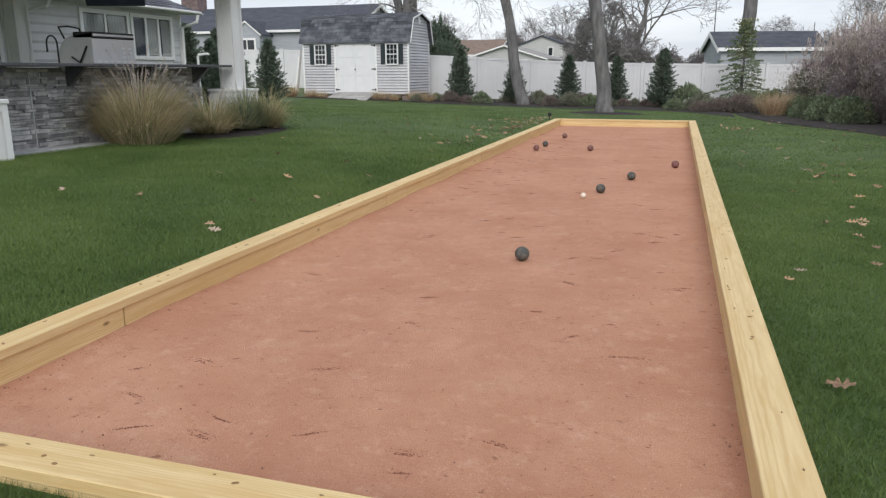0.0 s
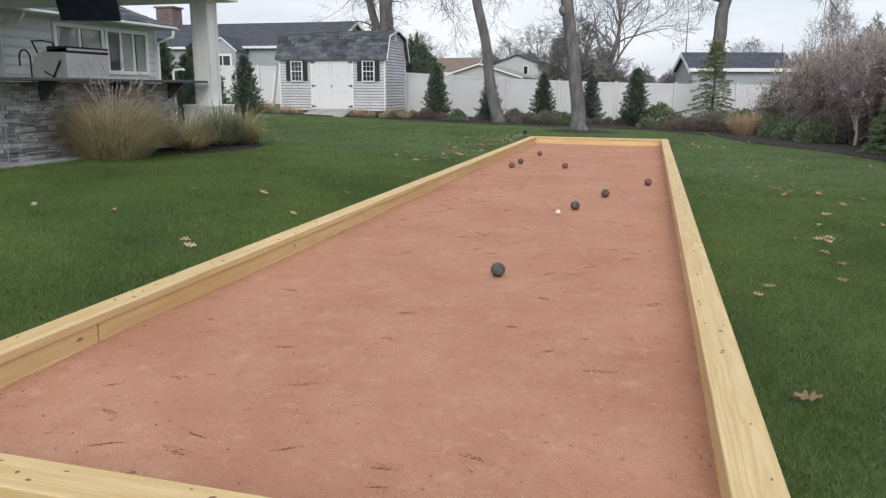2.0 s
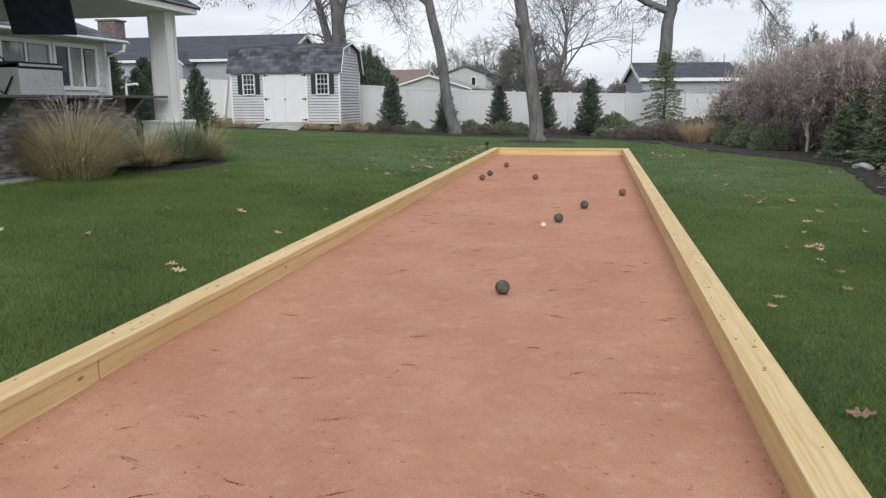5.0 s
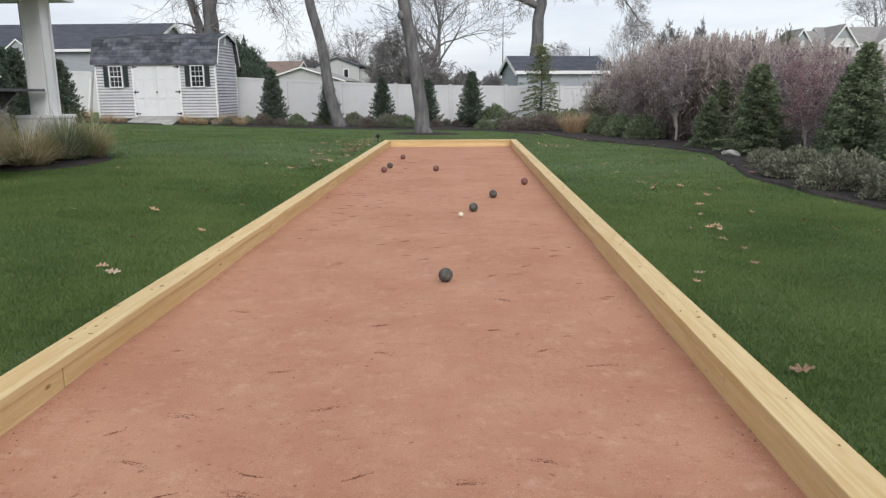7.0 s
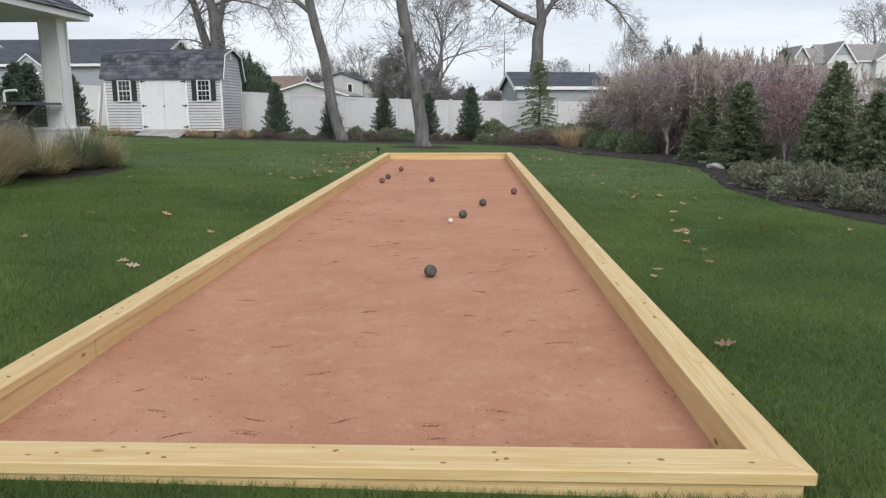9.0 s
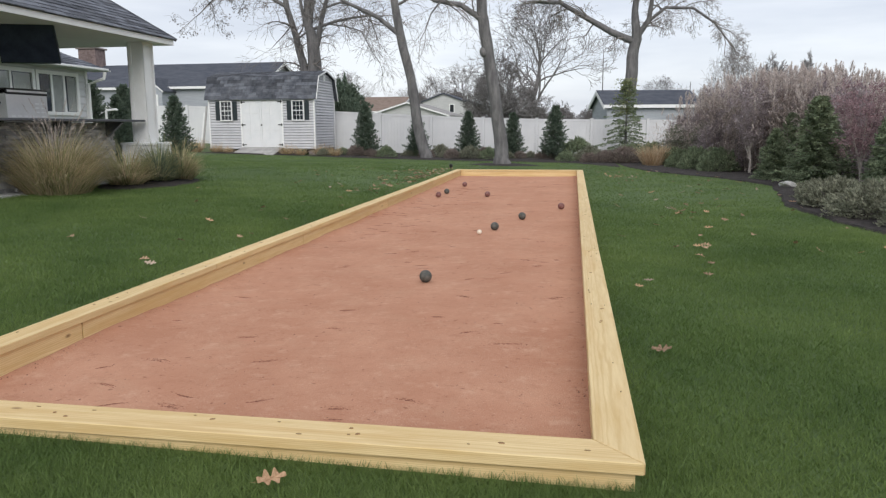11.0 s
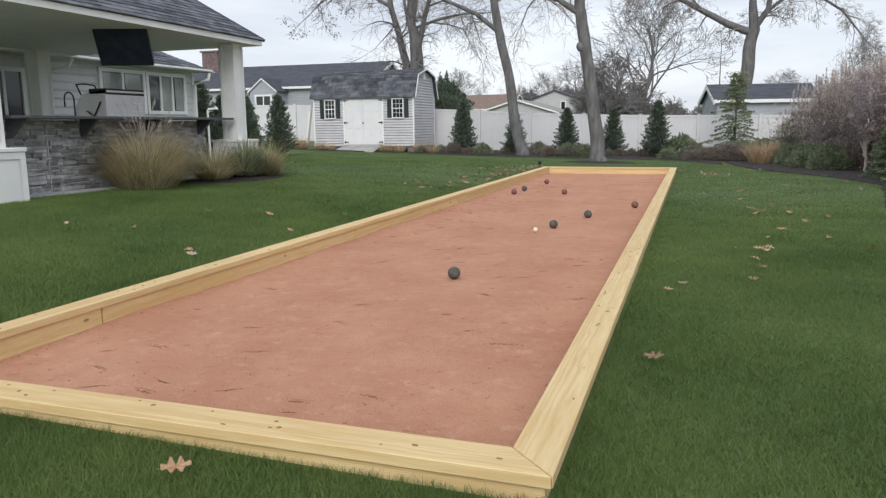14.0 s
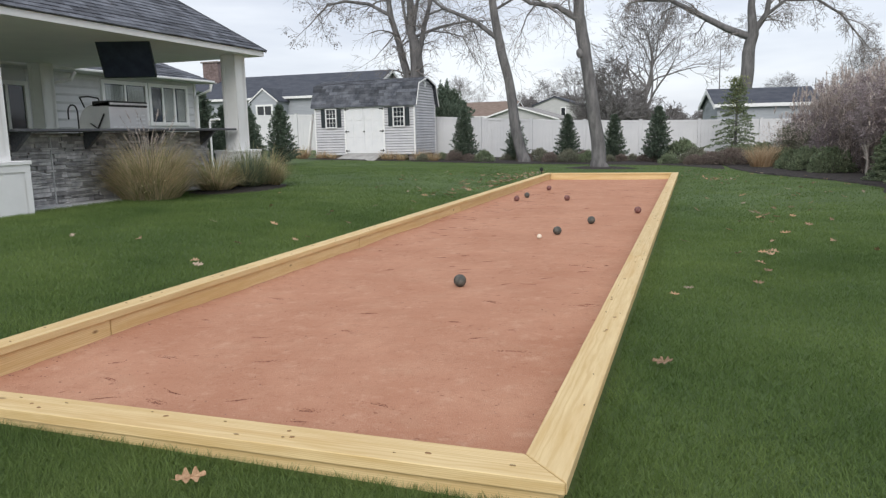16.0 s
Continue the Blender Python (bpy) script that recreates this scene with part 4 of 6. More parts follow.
for sx in (-1, 1):
    part("roof_slope", prism([(sx * 1.6, 4.02), (0, 5.72), (0, 5.86), (sx * 1.6, 4.16)], "y", -3.5, -0.95), GREY_ROOF, porch)
    part("rake_board", prism([(sx * 1.6, 3.86), (0, 5.56), (0, 5.80), (sx * 1.6, 4.10)], "y", -3.56, -3.505), TRIM, porch)
    part("brace", prism([(sx * 0.06, 4.5), (sx * 0.62, 4.95), (sx * 0.5, 5.08), (sx * 0.06, 4.7)], "y", -3.3, -3.21), TRIM, porch)
    part("porch_post", box(sx * 1.25 - 0.12, sx * 1.25 + 0.12, -3.2, -2.96, -0.3, 4.14), TRIM, porch)
part("king_post", box(-0.07, 0.07, -3.3, -3.21, 4.16, 5.5), TRIM, porch)
part("tie_beam", box(-1.4, 1.4, -3.31, -3.205, 4.02, 4.2), TRIM, porch)
part("porch_roof", prism([(1.45, 4.16), (6.5, 4.16), (6.5, 5.3), (1.1, 5.3)], "y", -2.4, -0.95), GREY_ROOF, porch)
for x, y, z0, zt in ((4.0, 70, 0, 8.4), (10.5, 60, 0, 4.75)):
    an = thing("antenna_mast", x, y, z0, label="thin grey radio antenna mast standing behind the houses", category="mast")
    part("pole", tube(bmesh.new(), [Vector((0, 0, 0)), Vector((0, 0, zt * 0.6)), Vector((0, 0, zt))], [0.07, 0.05, 0.025], 6), BARK, an)

# ---- planting beds ----
bx_e = ((0, 3, 5.8, 7.5, 9.5, 13.6, 16.3, 20.0, 23.5, 27, 31.9), (8.9, 6.15, 5.1, 4.75, 4.7, 5.5, 5.0, 3.7, 3.2, 3.0, 3.0))
bv, bf = [], []
n1, n2 = 90, 24
for j in range(n1 + 1):
    y = 31.9 * j / n1
    e = interp(y, *bx_e) + 0.10 * noise.noise((y * 1.7, 0, 5))
    for i in range(n2 + 1):
        u = (i / n2) ** 2
        x = e + (26 - e) * u
        bv.append((x, y, ground_z(x, y) + (0.0 if i == 0 else 0.035 + 0.03 * noise.noise((x * 3, y * 3, 1)))))
for j in range(n1):
    for i in range(n2):
        a = j * (n2 + 1) + i
        bf.append((a, a + 1, a + n2 + 2, a + n2 + 1))
tagged(part("planting_bed", mesh_of("planting_bed", bv, bf), MULCH), "dark mulched planting bed under the hedge", "planting bed", kind="structure")
bv, bf = [], []
for j in range(61):
    x = -9.7 + 12.7 * j / 60
    e = interp(x, (-9.7, -7, -4, -1, 1.5, 3.0), (27.4, 26.6, 26.0, 26.2, 25.6, 22.8)) + 0.12 * noise.noise((x * 1.5, 0, 8))
    for i in range(11):
        y = e + (31.9 - e) * i / 10
        bv.append((x, y, ground_z(x, y) + (0.0 if i == 0 else 0.03 + 0.03 * noise.noise((x * 3, y * 3, 1)))))
for j in range(60):
    for i in range(10):
        a = j * 11 + i
        bf.append((a, a + 11, a + 12, a + 1))
tagged(part("planting_bed", mesh_of("planting_bed", bv, bf), MULCH), "dark mulched bed along the white fence", "planting bed", kind="structure")
for cx, cy, rx, ry, lab in ((-1.0, 23.6, 1.25, 0.95, "dark mulch ring round the foot of the tree"), (-6.0, 9.5, 0.62, 1.35, "dark mulched bed in front of the stone bar"), (-12.4, 28.0, 2.9, 0.55, "dark mulch strip in front of the shed")):
    pv = [(cx, cy, ground_z(cx, cy) + 0.05)] + [(cx + r * rx * math.cos(a), cy + r * ry * math.sin(a), ground_z(cx + r * rx * math.cos(a), cy + r * ry * math.sin(a)) + (0.045 if r < 1 else 0.002)) for r in (0.6, 1.0) for a in np.linspace(0, 2 * math.pi, 33)[:-1]]
    pf = [(0, 1 + i, 1 + (i + 1) % 32) for i in range(32)] + [(1 + i, 33 + i, 33 + (i + 1) % 32, 1 + (i + 1) % 32) for i in range(32)]
    tagged(part("planting_bed", mesh_of("planting_bed", pv, pf), MULCH), lab, "planting bed", kind="structure")


# ---- bare trees ----
TWIG = mk("twig", (0.15, 0.135, 0.125), (0.24, 0.22, 0.205), 3.0, 0.9, 0)
FAR_TWIG = mk("far_twig", (0.16, 0.15, 0.148), (0.235, 0.22, 0.216), 2.0, 0.95, 0)
WITHERED = mk("withered_leaf", (0.13, 0.115, 0.10), (0.22, 0.19, 0.165), 3.0, 0.9, 0)


def grow(bm, p, d, length, r, depth, rng, droop=0.0, spread=0.7, sides=(6, 5, 4, 3, 3, 3), thin=0.005):
    """A limb that winds, sheds side shoots at a spiral of angles and ends in a finer one."""
    n = 5 if depth > 1 else 4 if depth == 1 else 3
    pts, rad = [p.copy()], [r]
    bend = Vector((rng.gauss(0, 0.09), rng.gauss(0, 0.09), rng.gauss(0, 0.05)))
    ways = [d]
    for i in range(n):
        d = (d + bend + Vector((rng.gauss(0, 0.17), rng.gauss(0, 0.17), rng.gauss(0, 0.13) - droop))).normalized()
        p = p + d * length / n
        pts.append(p.copy())
        ways.append(d)
        rad.append(max(r * (1 - 0.68 * (i + 1) / n), thin))
    tube(bm, pts, rad, sides[min(5, 5 - min(depth, 5))])
    if depth <= 0:
        return
    kids = 5 if depth < 3 else 4
    turn = rng.uniform(0, 6.28)
    for k in range(kids):
        f = 1.0 if k == 0 else min(0.96, 0.24 + 0.76 * (k + rng.uniform(-0.4, 0.4)) / kids)
        i = min(int(f * n), n - 1)
        q = pts[i].lerp(pts[i + 1], f * n - i) if f < 1 else pts[-1]
        w = ways[i + 1]
        turn += 2.4 + rng.gauss(0, 0.35)
        a = w.orthogonal().normalized()
        side = a * math.cos(turn) + w.cross(a) * math.sin(turn)
        fork = rng.uniform(0.12, 0.4) if k == 0 else spread * rng.uniform(0.75, 1.45)
        grow(bm, q, (w * math.cos(fork) + side * math.sin(fork)).normalized(), length * (0.80 - 0.32 * f) * rng.uniform(0.75, 1.2), rad[min(i + 1, n)] * rng.uniform(0.55, 0.8), depth - 1, rng, droop, spread, sides, thin)


def big_tree(name, x, y, trunk, radii, limbs, depth, seed, label, mat=BARK, zg=None, thin=0.004, leafy=()):
    z = ground_z(x, y) if zg is None else zg
    rng = random.Random(seed)
    t = thing(name, x, y, z, label=label, category="tree")
    pts = [Vector(p) for p in trunk]
    fine, rr = [], []
    for i in range(len(pts) - 1):
        for k in range(4):
            u = k / 4
            w = Vector((noise.noise((seed, i + u, 0)), noise.noise((seed, i + u, 7)), 0)) * radii[i] * 0.35
            fine.append(pts[i].lerp(pts[i + 1], u) + (w if i + u > 0.3 else Vector()))
            rr.append((radii[i] * (1 - u) + radii[i + 1] * u) * (1 + 0.06 * noise.noise((seed, 3 * (i + u), 2))))
    fine.append(pts[-1])
    rr.append(radii[-1])
    part("trunk", tube(bmesh.new(), fine, rr, 14), mat, t, smooth=True)
    for k0, (start, path, r) in enumerate(limbs):
        lp = [Vector(start)] + [Vector(p) for p in path]
        bm = tube(bmesh.new(), lp, [r * (1 - 0.6 * i / (len(lp) - 1)) for i in range(len(lp))], 8)
        part("limb", bm, mat, t, smooth=True)
        tw = bmesh.new()
        for i in range(1, len(lp)):
            for k in range(3):
                q = lp[i - 1].lerp(lp[i], rng.uniform(0.2, 1))
                dd = ((lp[i] - lp[i - 1]).normalized() * 0.6 + Vector((rng.gauss(0, 0.7), rng.gauss(0, 0.7), rng.gauss(0.1, 0.5)))).normalized()
                grow(tw, q, dd, rng.uniform(0.8, 1.7), r * 0.26, depth, rng, 0.06, thin=thin)
        grow(tw, lp[-1], (lp[-1] - lp[-2]).normalized(), 1.6, r * 0.36, depth, rng, 0.06, thin=thin)
        if k0 in leafy:
            tw.verts.ensure_lookup_table()
            knots_of = [tw.verts[rng.randrange(len(tw.verts))].co.copy() for _ in range(34)]
            lv, lf = [], []
            for c in knots_of:
                for _ in range(rng.randrange(6, 22)):
                    q = c + Vector((rng.gauss(0, 0.13), rng.gauss(0, 0.13), rng.gauss(-0.05, 0.11)))
                    u = Vector((rng.gauss(0, 1), rng.gauss(0, 1), rng.gauss(-0.6, 0.7))).normalized()
                    w = u.orthogonal().normalized() * 0.028
                    b = len(lv)
                    lv += [q, q + u * 0.05 + w, q + u * 0.12, q + u * 0.05 - w]
                    lf.append((b, b + 1, b + 2, b + 3))
            tagged(part("dead_leaves", mesh_of("dead_leaves", lv, lf), WITHERED, t, "withered brown leaves still hanging on"), kind="stuff")
        tagged(part("branchwork", tw, TWIG if mat is BARK else mat, t), kind="stuff")
    return t


big_tree("leaning_oak", -4.6, 27.7, [(0, 0, -0.1), (-0.08, 0, 0.25), (-0.5, 0.1, 2.3), (-0.9, 0.2, 4.2), (-1.15, 0.3, 5.2), (-1.45, 0.3, 7.2), (-2.0, 0.4, 9.5)], [0.30, 0.235, 0.20, 0.185, 0.18, 0.14, 0.07],
         [((-1.1, 0.3, 5.0), [(-2.0, 0.1, 5.75), (-3.4, -0.2, 6.4), (-4.8, 0.2, 7.6)], 0.11), ((-1.3, 0.3, 6.2), [(-0.4, 0.2, 6.6), (0.6, -0.3, 6.4), (1.4, -0.4, 5.8)], 0.06), ((-1.5, 0.3, 7.4), [(-0.7, 1, 9), (0, 1, 11)], 0.09)], 2, 11, "tall leaning bare tree standing in the mulch bed")
tall_oak = big_tree("tall_oak", -1.02, 23.6, [(0, 0, -0.1), (-0.05, 0, 0.3), (-0.22, 0, 1.7), (-0.46, 0.05, 3.3), (-0.66, 0.1, 4.5), (-0.78, 0.1, 5.2), (-0.72, 0.2, 7.0), (-0.6, 0.2, 9.5)], [0.33, 0.25, 0.215, 0.2, 0.2, 0.185, 0.145, 0.08],
         [((-0.76, 0.1, 5.0), [(-1.5, 0, 5.5), (-2.4, -0.2, 5.65), (-3.4, -0.3, 6.3)], 0.11), ((-0.72, 0.2, 6.6), [(0.3, 0, 7.4), (1.6, 0, 8.6)], 0.10), ((-2.2, -0.2, 5.6), [(-2.5, -0.3, 5.2), (-2.7, -0.4, 4.6)], 0.035)], 2, 23, "tall bare tree with a smooth grey trunk in a mulch ring")
burl = bmesh.new()
bmesh.ops.create_icosphere(burl, subdivisions=3, radius=0.12)
for v in burl.verts:
    v.co *= 1 + 0.3 * noise.noise(v.co * 9)
    v.co.z *= 1.35
part("burl", burl, BARK, tall_oak, "swollen burl on the bark", smooth=True).location = (-0.72, -0.05, 3.9)
spread_oak = big_tree("spreading_oak", 4.68, 45, [(0, 0, 0), (0.0, 0, 1.5), (0.06, 0, 3.2), (0.15, 0, 4.9), (0.35, 0, 5.9), (0.2, 0, 7.4), (0.3, 0, 9.5)], [0.42, 0.36, 0.34, 0.32, 0.28, 0.18, 0.1],
         [((0.25, 0, 5.75), [(-1.0, 0, 6.3), (-2.6, -0.2, 7.2), (-3.8, -0.2, 7.9), (-5.0, 0, 8.0)], 0.20), ((0.35, 0, 6.0), [(0.95, 0, 6.9), (1.1, 0, 8.2), (1.0, 0, 9.6)], 0.18), ((0.9, 0, 6.8), [(1.8, 0, 7.5), (3.2, -0.2, 7.4), (4.3, -0.3, 6.6), (5.0, -0.3, 5.7)], 0.10)], 3, 31, "bare oak with wide low limbs beyond the fence", thin=0.006, leafy=(0, 2))
spread_oak.scale = (1.12, 1.12, 1.12)
big_tree("twin_oak", -11.75, 33.9, [(0, 0, 0), (0.14, 0, 2.2), (0.19, 0, 4.1), (0.13, 0, 5.4), (-0.06, 0, 6.15), (-0.1, 0, 8.0), (0.0, 0, 10.4)], [0.46, 0.38, 0.36, 0.30, 0.22, 0.18, 0.08],
         [((0.0, 0, 1.6), [(-0.2, 0, 3.2), (-0.36, 0, 4.2), (-0.6, 0, 5.05), (-0.75, 0, 5.75), (-1.17, 0, 7.1), (-1.3, 0, 8.2), (-1.5, 0, 10.0)], 0.25),
          ((0.24, 0, 4.9), [(0.45, 0, 5.6), (0.62, 0, 6.4), (1.1, 0, 7.95), (1.5, 0, 9.6)], 0.17),
          ((0.0, 0, 6.0), [(0.11, 0, 6.7), (0.36, 0, 8.0), (0.6, 0, 9.6)], 0.13),
          ((-0.12, 0, 5.9), [(-0.39, 0, 7.1), (-0.56, 0, 8.1), (-0.9, 0, 9.6)], 0.10),
          ((-1.2, 0, 7.15), [(-2.36, 0, 7.8), (-3.6, -0.2, 8.0), (-4.6, -0.3, 7.85), (-5.2, -0.4, 7.3)], 0.10),
          ((0.1, 0, 6.0), [(1.3, 0, 6.35), (2.3, -0.1, 6.5), (3.1, -0.2, 6.55), (3.9, -0.3, 6.5)], 0.085),
          ((0.9, 0, 7.05), [(1.6, 0, 7.25), (2.25, 0, 7.12), (3.1, 0, 6.55), (3.4, -0.1, 5.8)], 0.06),
          ((1.0, 0, 6.25), [(1.9, 0, 6.1), (2.7, -0.1, 5.85), (3.28, -0.2, 4.8)], 0.045),
          ((-0.9, 0, 6.3), [(-1.4, 0, 5.75), (-1.9, 0, 5.3)], 0.04)], 2, 47, "bare many-stemmed oak behind the shed, withered leaves on one limb", thin=0.006, leafy=(4,))


def deciduous(name, h, wide, seed, label, mat, limbs=18, depth=3, base=0.2, r=0.27, thin=0.013):
    """A bare dome-shaped tree: a winding leader that sheds upswept limbs in a spiral."""
    t = thing(name, 0, 0, 0, label=label, category="tree", group="far bare trees")
    rng = random.Random(seed)
    pts = [Vector((0, 0, 0))]
    for i in range(8):
        pts.append(pts[-1] + Vector((rng.gauss(0, 0.018), rng.gauss(0, 0.018), 0.105)) * h)
    part("trunk", tube(bmesh.new(), pts, [r * (1 - 0.105 * i) for i in range(9)], 8), mat, t, smooth=True)
    bm = bmesh.new()
    a = rng.uniform(0, 6.28)
    for k in range(limbs):
        f = base + (0.97 - base) * (k / (limbs - 1)) ** 0.9
        i = min(int(f * 8), 7)
        a += 2.4 + rng.gauss(0, 0.3)
        steep = radians(64 - 44 * f + rng.gauss(0, 6))
        d = Vector((math.cos(a) * math.sin(steep), math.sin(a) * math.sin(steep), math.cos(steep)))
        grow(bm, pts[i].lerp(pts[i + 1], f * 8 - i), d, h * wide * (0.60 - 0.38 * f) * rng.uniform(0.85, 1.15), r * 0.52 * (1.1 - f), depth, rng, -0.02, 0.62, thin=thin)
    part("crown", bm, mat, t)
    return t


ash = deciduous("round_bare_tree", 10.4, 1.0, 5, "round twiggy bare tree far behind the fence", FAR_TWIG)
elm = deciduous("round_bare_tree", 10.4, 0.9, 9, "round twiggy bare tree far behind the fence", FAR_TWIG, 14)
ash.matrix_basis = pose(-2.6, 75, -0.2)
ash.scale = (1.22, 1.22, 1.22)
elm.matrix_basis = pose(-23.3, 162, -0.2)
elm.scale = (1.4, 1.4, 1.3)
for src, x, y, sw, sh, rz in ((elm, -36.3, 164, 1.08, 0.88, 40), (ash, -30.5, 163, 1.2, 1.08, 130), (elm, -18.4, 164, 1.08, 1.05, 250), (ash, 9.7, 76, 0.62, 0.53, 10), (elm, 14.0, 75, 0.4, 0.45, 70), (ash, 12.3, 51, 0.34, 0.60, 200), (elm, 58.0, 108, 1.5, 1.42, 310), (ash, -52, 165, 1.3, 1.2, 80)):
    other = copy_thing(src, pose(x, y, -0.2, 0, 0, rz))
    other.scale = (sw, sw, sh)


# ---- evergreens and shrubs: crowns of many small sprays ----
def sprays(count, rng, place, size, flat=0.5, lift=0.4):
    """Small leaf sprays, each two crossed slender triangles; place() gives a point and the way out of the crown."""
    v, f = [], []
    for _ in range(count):
        p, out = place(rng)
        s = size * rng.uniform(0.6, 1.4)
        d = (out + Vector((rng.gauss(0, flat), rng.gauss(0, flat), lift + rng.gauss(0, flat)))).normalized()
        u = d.cross(Vector((rng.gauss(0, 1), rng.gauss(0, 1), rng.gauss(0, 1)))).normalized()
        b = len(v)
        tip = p + d * s
        v += [p + u * s * 0.08, p - u * s * 0.08, tip, p + d * s * 0.4 + u * s * 0.22, p + d * s * 0.4 - u * s * 0.22]
        f += [(b, b + 3, b + 2), (b + 1, b + 2, b + 4), (b, b + 2, b + 1)]
    return v, f


ARB = mk("arborvitae_leaf", (0.09, 0.13, 0.095), (0.19, 0.235, 0.17), 5, 0.75, 0, rnd=0.4, island=True, thin=0.42)
FIR = mk("fir_leaf", (0.155, 0.205, 0.125), (0.30, 0.345, 0.215), 4, 0.75, 0, rnd=0.45, island=True, thin=0.42)
YELLOW = mk("gold_leaf", (0.16, 0.19, 0.08), (0.34, 0.35, 0.17), 4, 0.75, 0, rnd=0.35, island=True, thin=0.42)
DRYLEAF = mk("rusty_leaf", (0.19, 0.155, 0.135), (0.32, 0.27, 0.235), 4, 0.85, 0, rnd=0.35, island=True, thin=0.42)
SAGE = mk("sage_leaf", (0.17, 0.185, 0.13), (0.32, 0.32, 0.24), 4, 0.85, 0, rnd=0.4, island=True, thin=0.42)
PLUM = mk("plum_leaf", (0.26, 0.165, 0.18), (0.42, 0.30, 0.31), 4, 0.85, 0, rnd=0.35, island=True, thin=0.42)
MAUVE = mk("mauve_seed", (0.29, 0.24, 0.25), (0.44, 0.385, 0.39), 4, 0.9, 0, rnd=0.3, island=True, thin=0.42)
REEDLEAF = mk("dry_reed_leaf", (0.34, 0.28, 0.25), (0.50, 0.43, 0.385), 4, 0.9, 0, rnd=0.35, island=True, thin=0.42)
PLUME = mk("reed_plume", (0.52, 0.455, 0.42), (0.70, 0.63, 0.59), 4, 0.95, 0, rnd=0.3, island=True, thin=0.42)
TAN = mk("tan_grass", (0.46, 0.37, 0.22), (0.70, 0.60, 0.41), 3, 0.8, 0, rnd=0.35, island=True, thin=0.42)
STRAW = mk("straw_grass", (0.52, 0.43, 0.28), (0.72, 0.63, 0.45), 3, 0.8, 0, rnd=0.3, island=True, thin=0.42)
OLIVE = mk("olive_grass", (0.28, 0.29, 0.14), (0.46, 0.45, 0.25), 3, 0.8, 0, rnd=0.35, island=True, thin=0.42)
RUST = mk("rust_grass", (0.42, 0.29, 0.175), (0.60, 0.45, 0.30), 3, 0.85, 0, rnd=0.3, island=True, thin=0.42)


def bough_conifer(name, h, r, seed, mat, label, group, boughs=190, per=95, size=0.055, lift=0.18, droop=0.35):
    """A conifer of many separate boughs, each a bent twig hung with fine sprays."""
    t = thing(name, 0, 0, 0, label=label, category="conifer", group=group)
    rng = random.Random(seed)
    wood = tube(bmesh.new(), [Vector((0, 0, -0.05)), Vector((0.02, 0, h * 0.5)), Vector((0, 0.02, h * 0.97))], [0.045 * h / 2, 0.03 * h / 2, 0.006], 6)
    v, f = [], []
    for k in range(boughs):
        z = 0.03 + 0.95 * ((k + rng.random()) / boughs) ** 1.1
        a = k * 2.4 + rng.gauss(0, 0.25)
        ln = r * ((1 - z) ** 0.75 + 0.05) * rng.uniform(0.68, 1.18)
        d = Vector((math.cos(a), math.sin(a), lift + 0.5 * z * z))
        p = Vector((0, 0, h * z))
        pts = [p.copy()]
        for i in range(4):
            p = p + d * ln / 4
            d = d + Vector((rng.gauss(0, 0.08), rng.gauss(0, 0.08), -droop * 0.45 if i < 2 else droop * 0.25))
            pts.append(p.copy())
        if k % 3 == 0:
            tube(wood, [pts[0], pts[2], pts[4]], [0.009, 0.006, 0.002], 3)
        side = Vector((-math.sin(a), math.cos(a), 0))

        def place(q):
            u = q.random() ** 0.75 * 3.999
            i = int(u)
            base = pts[i].lerp(pts[i + 1], u - i)
            w = ln * 0.30 * (1.1 - u / 4.4)
            o = q.gauss(0, 0.55)
            return base + side * o * w + Vector((0, 0, -abs(q.gauss(0, 0.035)) - 0.05 * abs(o) * w)), (pts[i + 1] - pts[i]).normalized() * 0.8 + side * (0.8 if o > 0 else -0.8)
        sv, sf = sprays(int(per * (0.35 + 0.65 * ln / r)), rng, place, size, 0.3, -0.12)
        b = len(v)
        v += sv
        f += [tuple(b + i for i in q) for q in sf]
    part("trunk", wood, BARK, t)
    part("crown", mesh_of("crown", v, f), mat, t)
    return t


def bush(name, r, h, seed, mat, label, group, count=4200, size=0.06, category="shrub"):
    t = thing(name, 0, 0, 0, label=label, category=category, group=group)
    st = bmesh.new()
    rng = random.Random(seed)
    for k in range(9):
        a = rng.uniform(0, 6.28)
        tube(st, [Vector((0, 0, -0.03)), Vector((math.cos(a) * r * 0.4, math.sin(a) * r * 0.4, h * 0.45)), Vector((math.cos(a) * r * 0.75, math.sin(a) * r * 0.75, h * rng.uniform(0.6, 0.9)))], [0.015, 0.01, 0.004], 4)
    tagged(part("stems", st, TWIG, t), kind="stuff")

    def place(rng):
        a, e = rng.uniform(0, 6.28), rng.random()
        k = 1 + 0.30 * noise.noise((math.cos(a) * 1.6 + seed, math.sin(a) * 1.6, e * 3)) + 0.2 * noise.noise((math.cos(a) * 4, math.sin(a) * 4 + seed, e * 8))
        k *= 1 - 0.4 * rng.random() ** 2
        c = math.cos(e * 1.5)
        return Vector((math.cos(a) * r * c * k, math.sin(a) * r * c * k, h * (0.08 + 0.9 * math.sin(e * 1.5) * k))), Vector((math.cos(a) * c, math.sin(a) * c, math.sin(e * 1.5)))
    v, f = sprays(count, rng, place, size)
    part("crown", mesh_of("crown", v, f), mat, t)
    return t


def set_at(ob, x, y, s=1.0, rz=0.0, first=False, sz=None):
    z = ground_z(x, y)
    m = pose(x, y, z, 0, 0, rz)
    t = ob if first else copy_thing(ob, m)
    t.matrix_basis = m
    t.scale = (s, s, sz or s)
    return t


